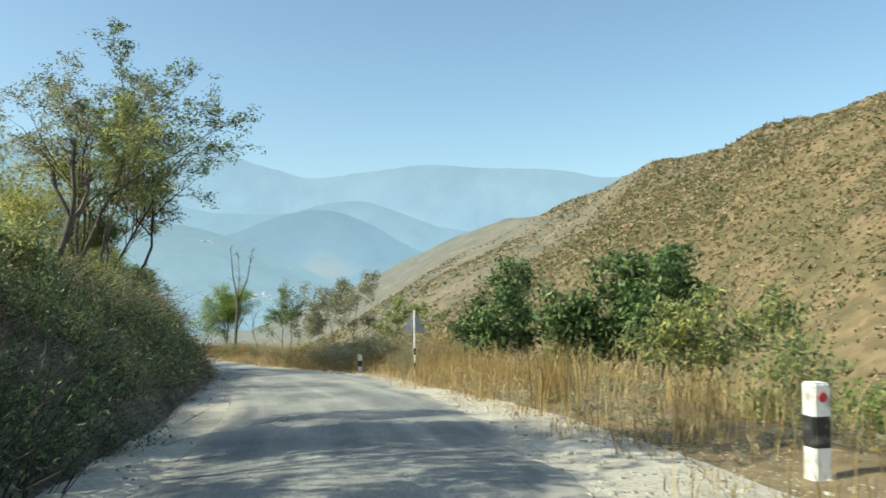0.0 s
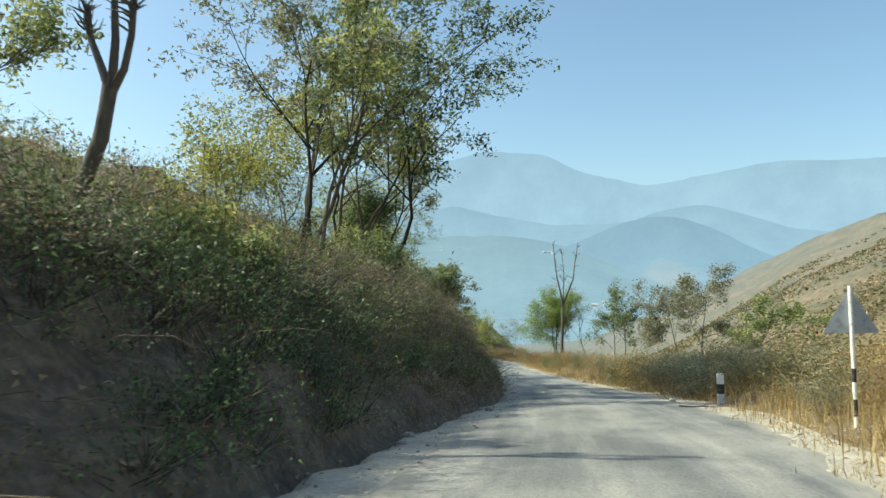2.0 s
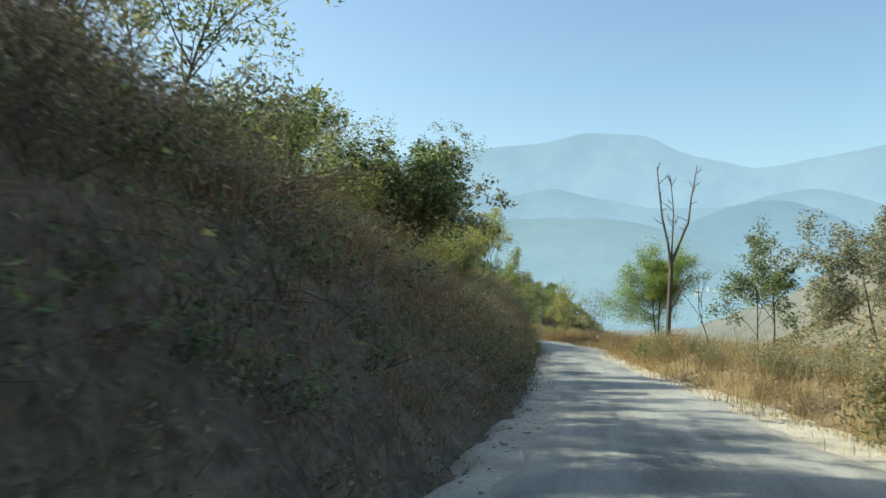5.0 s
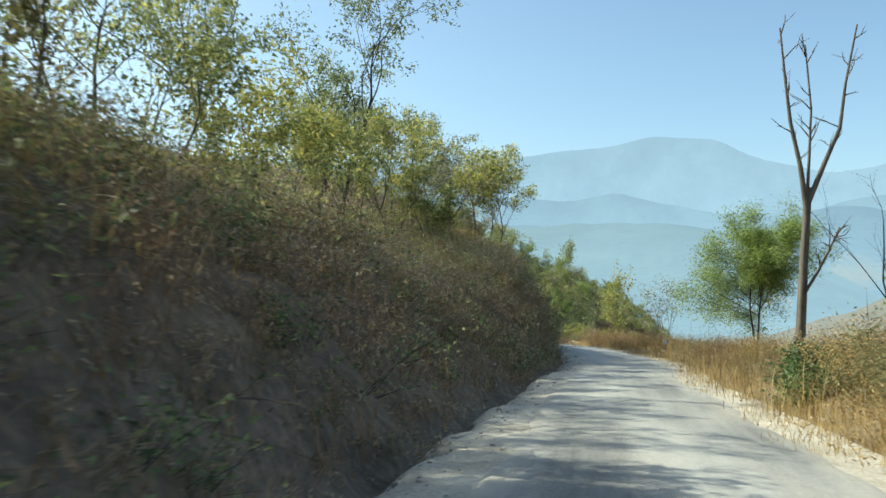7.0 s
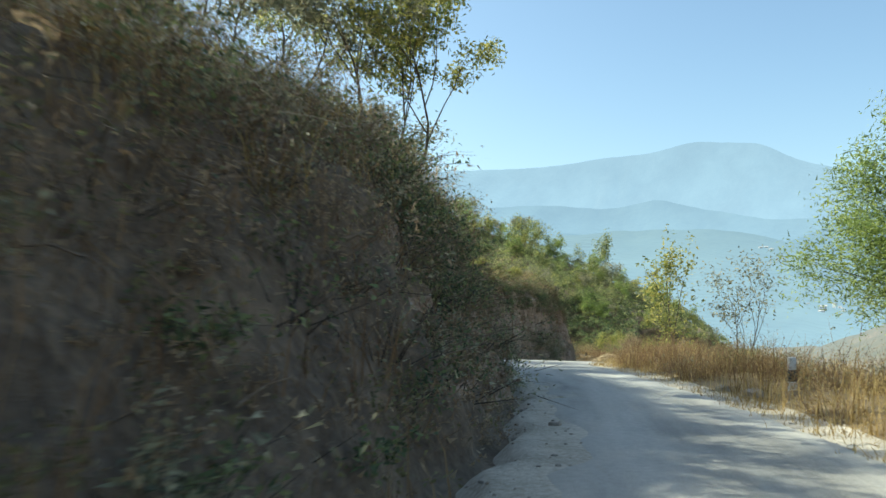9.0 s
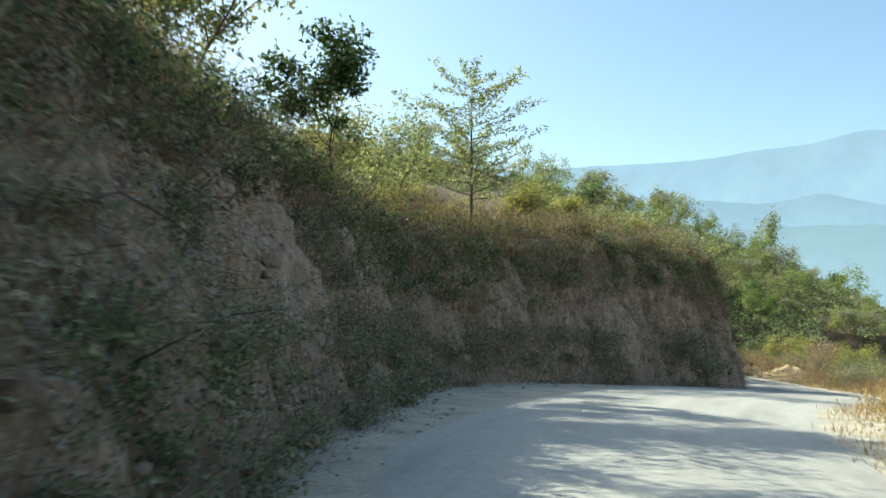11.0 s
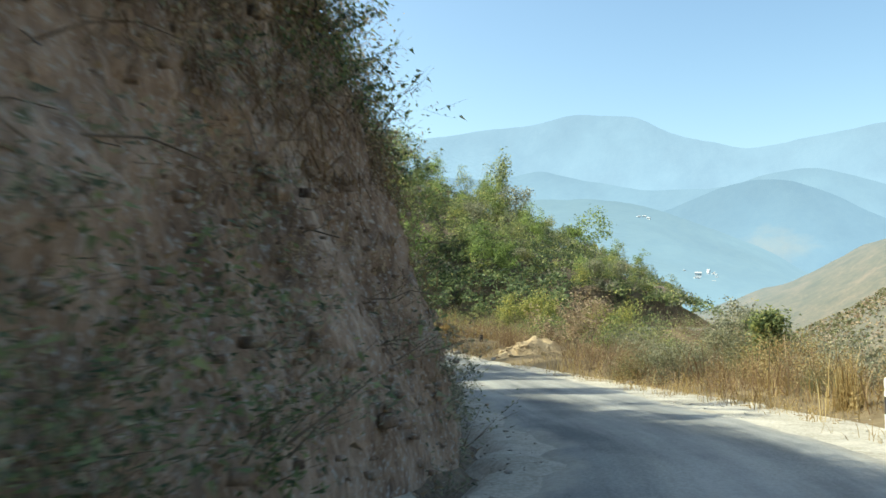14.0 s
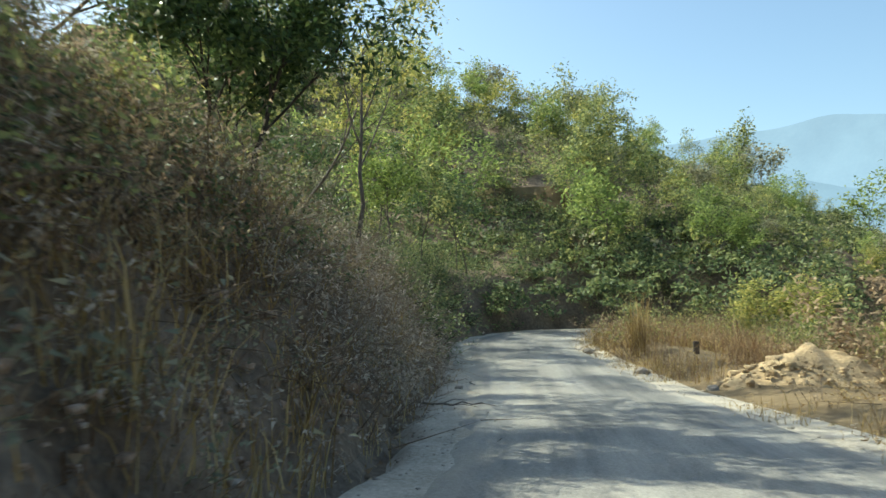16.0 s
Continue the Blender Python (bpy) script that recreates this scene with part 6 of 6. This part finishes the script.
def grass_clump(at, tall, seed, material):
    rng_ = np.random.default_rng(seed)
    root = np.array(at) + rng_.normal(0, 0.16, (170, 3)) * (1, 1, 0) - (0, 0, 0.05)
    ob = put("grass_clump", blade_mesh("grass_clump", root, rng_, tall, 0.008, 0.28, 0.3), material)
    tagged(ob, "tall clump of pale straw-coloured grass on the verge", "grass clump", "grass clumps")


for k, (s_, lat_, tall) in enumerate([(15.0, 4.1, 0.8), (15.5, 4.4, 0.7), (171.0, 6.0, 0.8), (204.0, 3.9, 1.4), (206.0, 4.2, 1.3), (45.0, 6.0, 1.2)]):
    grass_clump(on(s_, lat_), tall, 40 + k, GRASS_GOLD)
tree("bush", "dark rounded bush at the road's edge", "bush", on(89.2, 4.4), 1.4, 410, dict(BUSHY, bare=(0.0, 0.1), leaf_from=0.0), LEAF_LUSH, BARK_DARK, 9, (0.1, 0.045), 0.15, 0.01, stems=5, wide=1.0, splay=0.8)
tree("bush", "dark rounded bush at the road's edge", "bush", on(57.8, 5.0), 1.6, 411, dict(BUSHY, bare=(0.0, 0.1), leaf_from=0.0), LEAF_OLIVE, BARK_DARK, 9, (0.1, 0.045), 0.15, 0.01, stems=5, wide=1.0, splay=0.8)


# rounded bushes along the valley side of the road
round_bush = []
for k, (leaf, label) in enumerate([(LEAF_GREY, "rounded grey-olive bush on the verge"), (GRASS_GOLD, "rounded golden dry bush on the verge"), (LEAF_OLIVE, "rounded dark olive bush on the verge"), (GRASS_RUST, "rounded rust-brown bush on the verge")]):
    round_bush.append(tree("bush", label, "bush", on((52, 56, 84, 88)[k], (5.6, 5.2, 4.6, 5.0)[k]), 1.5, 420 + k, dict(BUSHY, kids=(8, 5), bare=(0.0, 0.1), leaf_from=0.0), leaf, TWIG, 13, (0.06, 0.027), 0.19, 0.006, stems=3, wide=1.15, group="verge bushes", splay=0.8, sides=3))
rng = np.random.default_rng(65)
for s_ in np.concatenate([rng.uniform(30, 68, 34), rng.uniform(68, 130, 28), rng.uniform(150, 207, 34)]):
    x_, y_, z_ = on(s_, float(land("edge", s_)) + rng.uniform(1.2, 4.2))
    if min(math.hypot(x_ - a, y_ - b) - c for a, b, c in CLEAR) > 1.2:
        copy_thing(round_bush[rng.choice(4, p=(0.45, 0.1, 0.4, 0.05)) if 36 < s_ < 64 else rng.integers(4)], pose(x_, y_, z_ - 0.1, 0, 0, rng.uniform(0, 360)) @ Matrix.Diagonal((*(rng.uniform(0.9, 1.5) * np.array((1.25, 1.25, 0.95)) if 32 < s_ < 64 else rng.uniform(0.5, 0.95 if s_ < 140 else 1.25) * np.ones(3)), 1)))


# ---- houses across the valley ----
def house(at, turn, w, d, h):
    ob = thing("house", "small white-plastered house across the valley", "house", at, "valley houses")
    ob.rotation_euler = (0, 0, radians(turn))
    bm = bmesh.new()
    bmesh.ops.create_cube(bm, size=1, matrix=Matrix.Translation((0, 0, h / 2 - 2)) @ Matrix.Diagonal((w, d, h + 4, 1)))
    part("wall", bm, PLASTER, ob)
    bm = bmesh.new()
    v = [bm.verts.new(p) for p in ((-w * 0.55, -d * 0.6, h - 0.2), (w * 0.55, -d * 0.6, h - 0.2), (w * 0.55, d * 0.6, h - 0.2), (-w * 0.55, d * 0.6, h - 0.2), (-w * 0.55, 0, h + d * 0.28), (w * 0.55, 0, h + d * 0.28))]
    for f in ((0, 1, 5, 4), (3, 4, 5, 2), (0, 4, 3), (1, 2, 5), (0, 3, 2, 1)):
        bm.faces.new([v[k] for k in f])
    part("roof", bm, ROOF, ob)
    for k in range(3):
        bm = bmesh.new()
        bmesh.ops.create_cube(bm, size=1, matrix=Matrix.Translation((w * (k - 1) * 0.3, -d / 2 - 0.02, h * 0.5)) @ Matrix.Diagonal((w * 0.12, 0.1, h * 0.35, 1)))
        part("window", bm, GLASS_DARK, ob)
    return ob


def on_near_slope(left, far_):
    """A place on the hazy valley slope: degrees to the left of +y, and metres out."""
    top = 2300 * math.tan(radians(float(np.interp(left, *zip(*NEAR_SLOPE)))))
    k = (1 - far_ / 2300) / 0.45
    return -20 - math.sin(radians(left)) * far_, 60 + math.cos(radians(left)) * far_, -110 + (top + 110) * (1 - k) ** 1.15


first = house(on_near_slope(13.4, 1700), 10, 13, 8, 6)
far = np.random.default_rng(88)
for k in range(11):
    x, y, z = on_near_slope(13.2 + far.uniform(-1.3, 1.3), far.uniform(1660, 1770))
    copy_thing(first, pose(x, y, z, 0, 0, far.uniform(-30, 50)) @ Matrix.Scale(far.uniform(0.28, 0.55), 4))
for dx in (0, 0.35, -0.3):
    x, y, z = on_near_slope(16.7 + dx, 2170 - abs(dx) * 40)
    copy_thing(first, pose(x, y, z, 0, 0, 20 + 60 * dx) @ Matrix.Scale(0.7, 4))
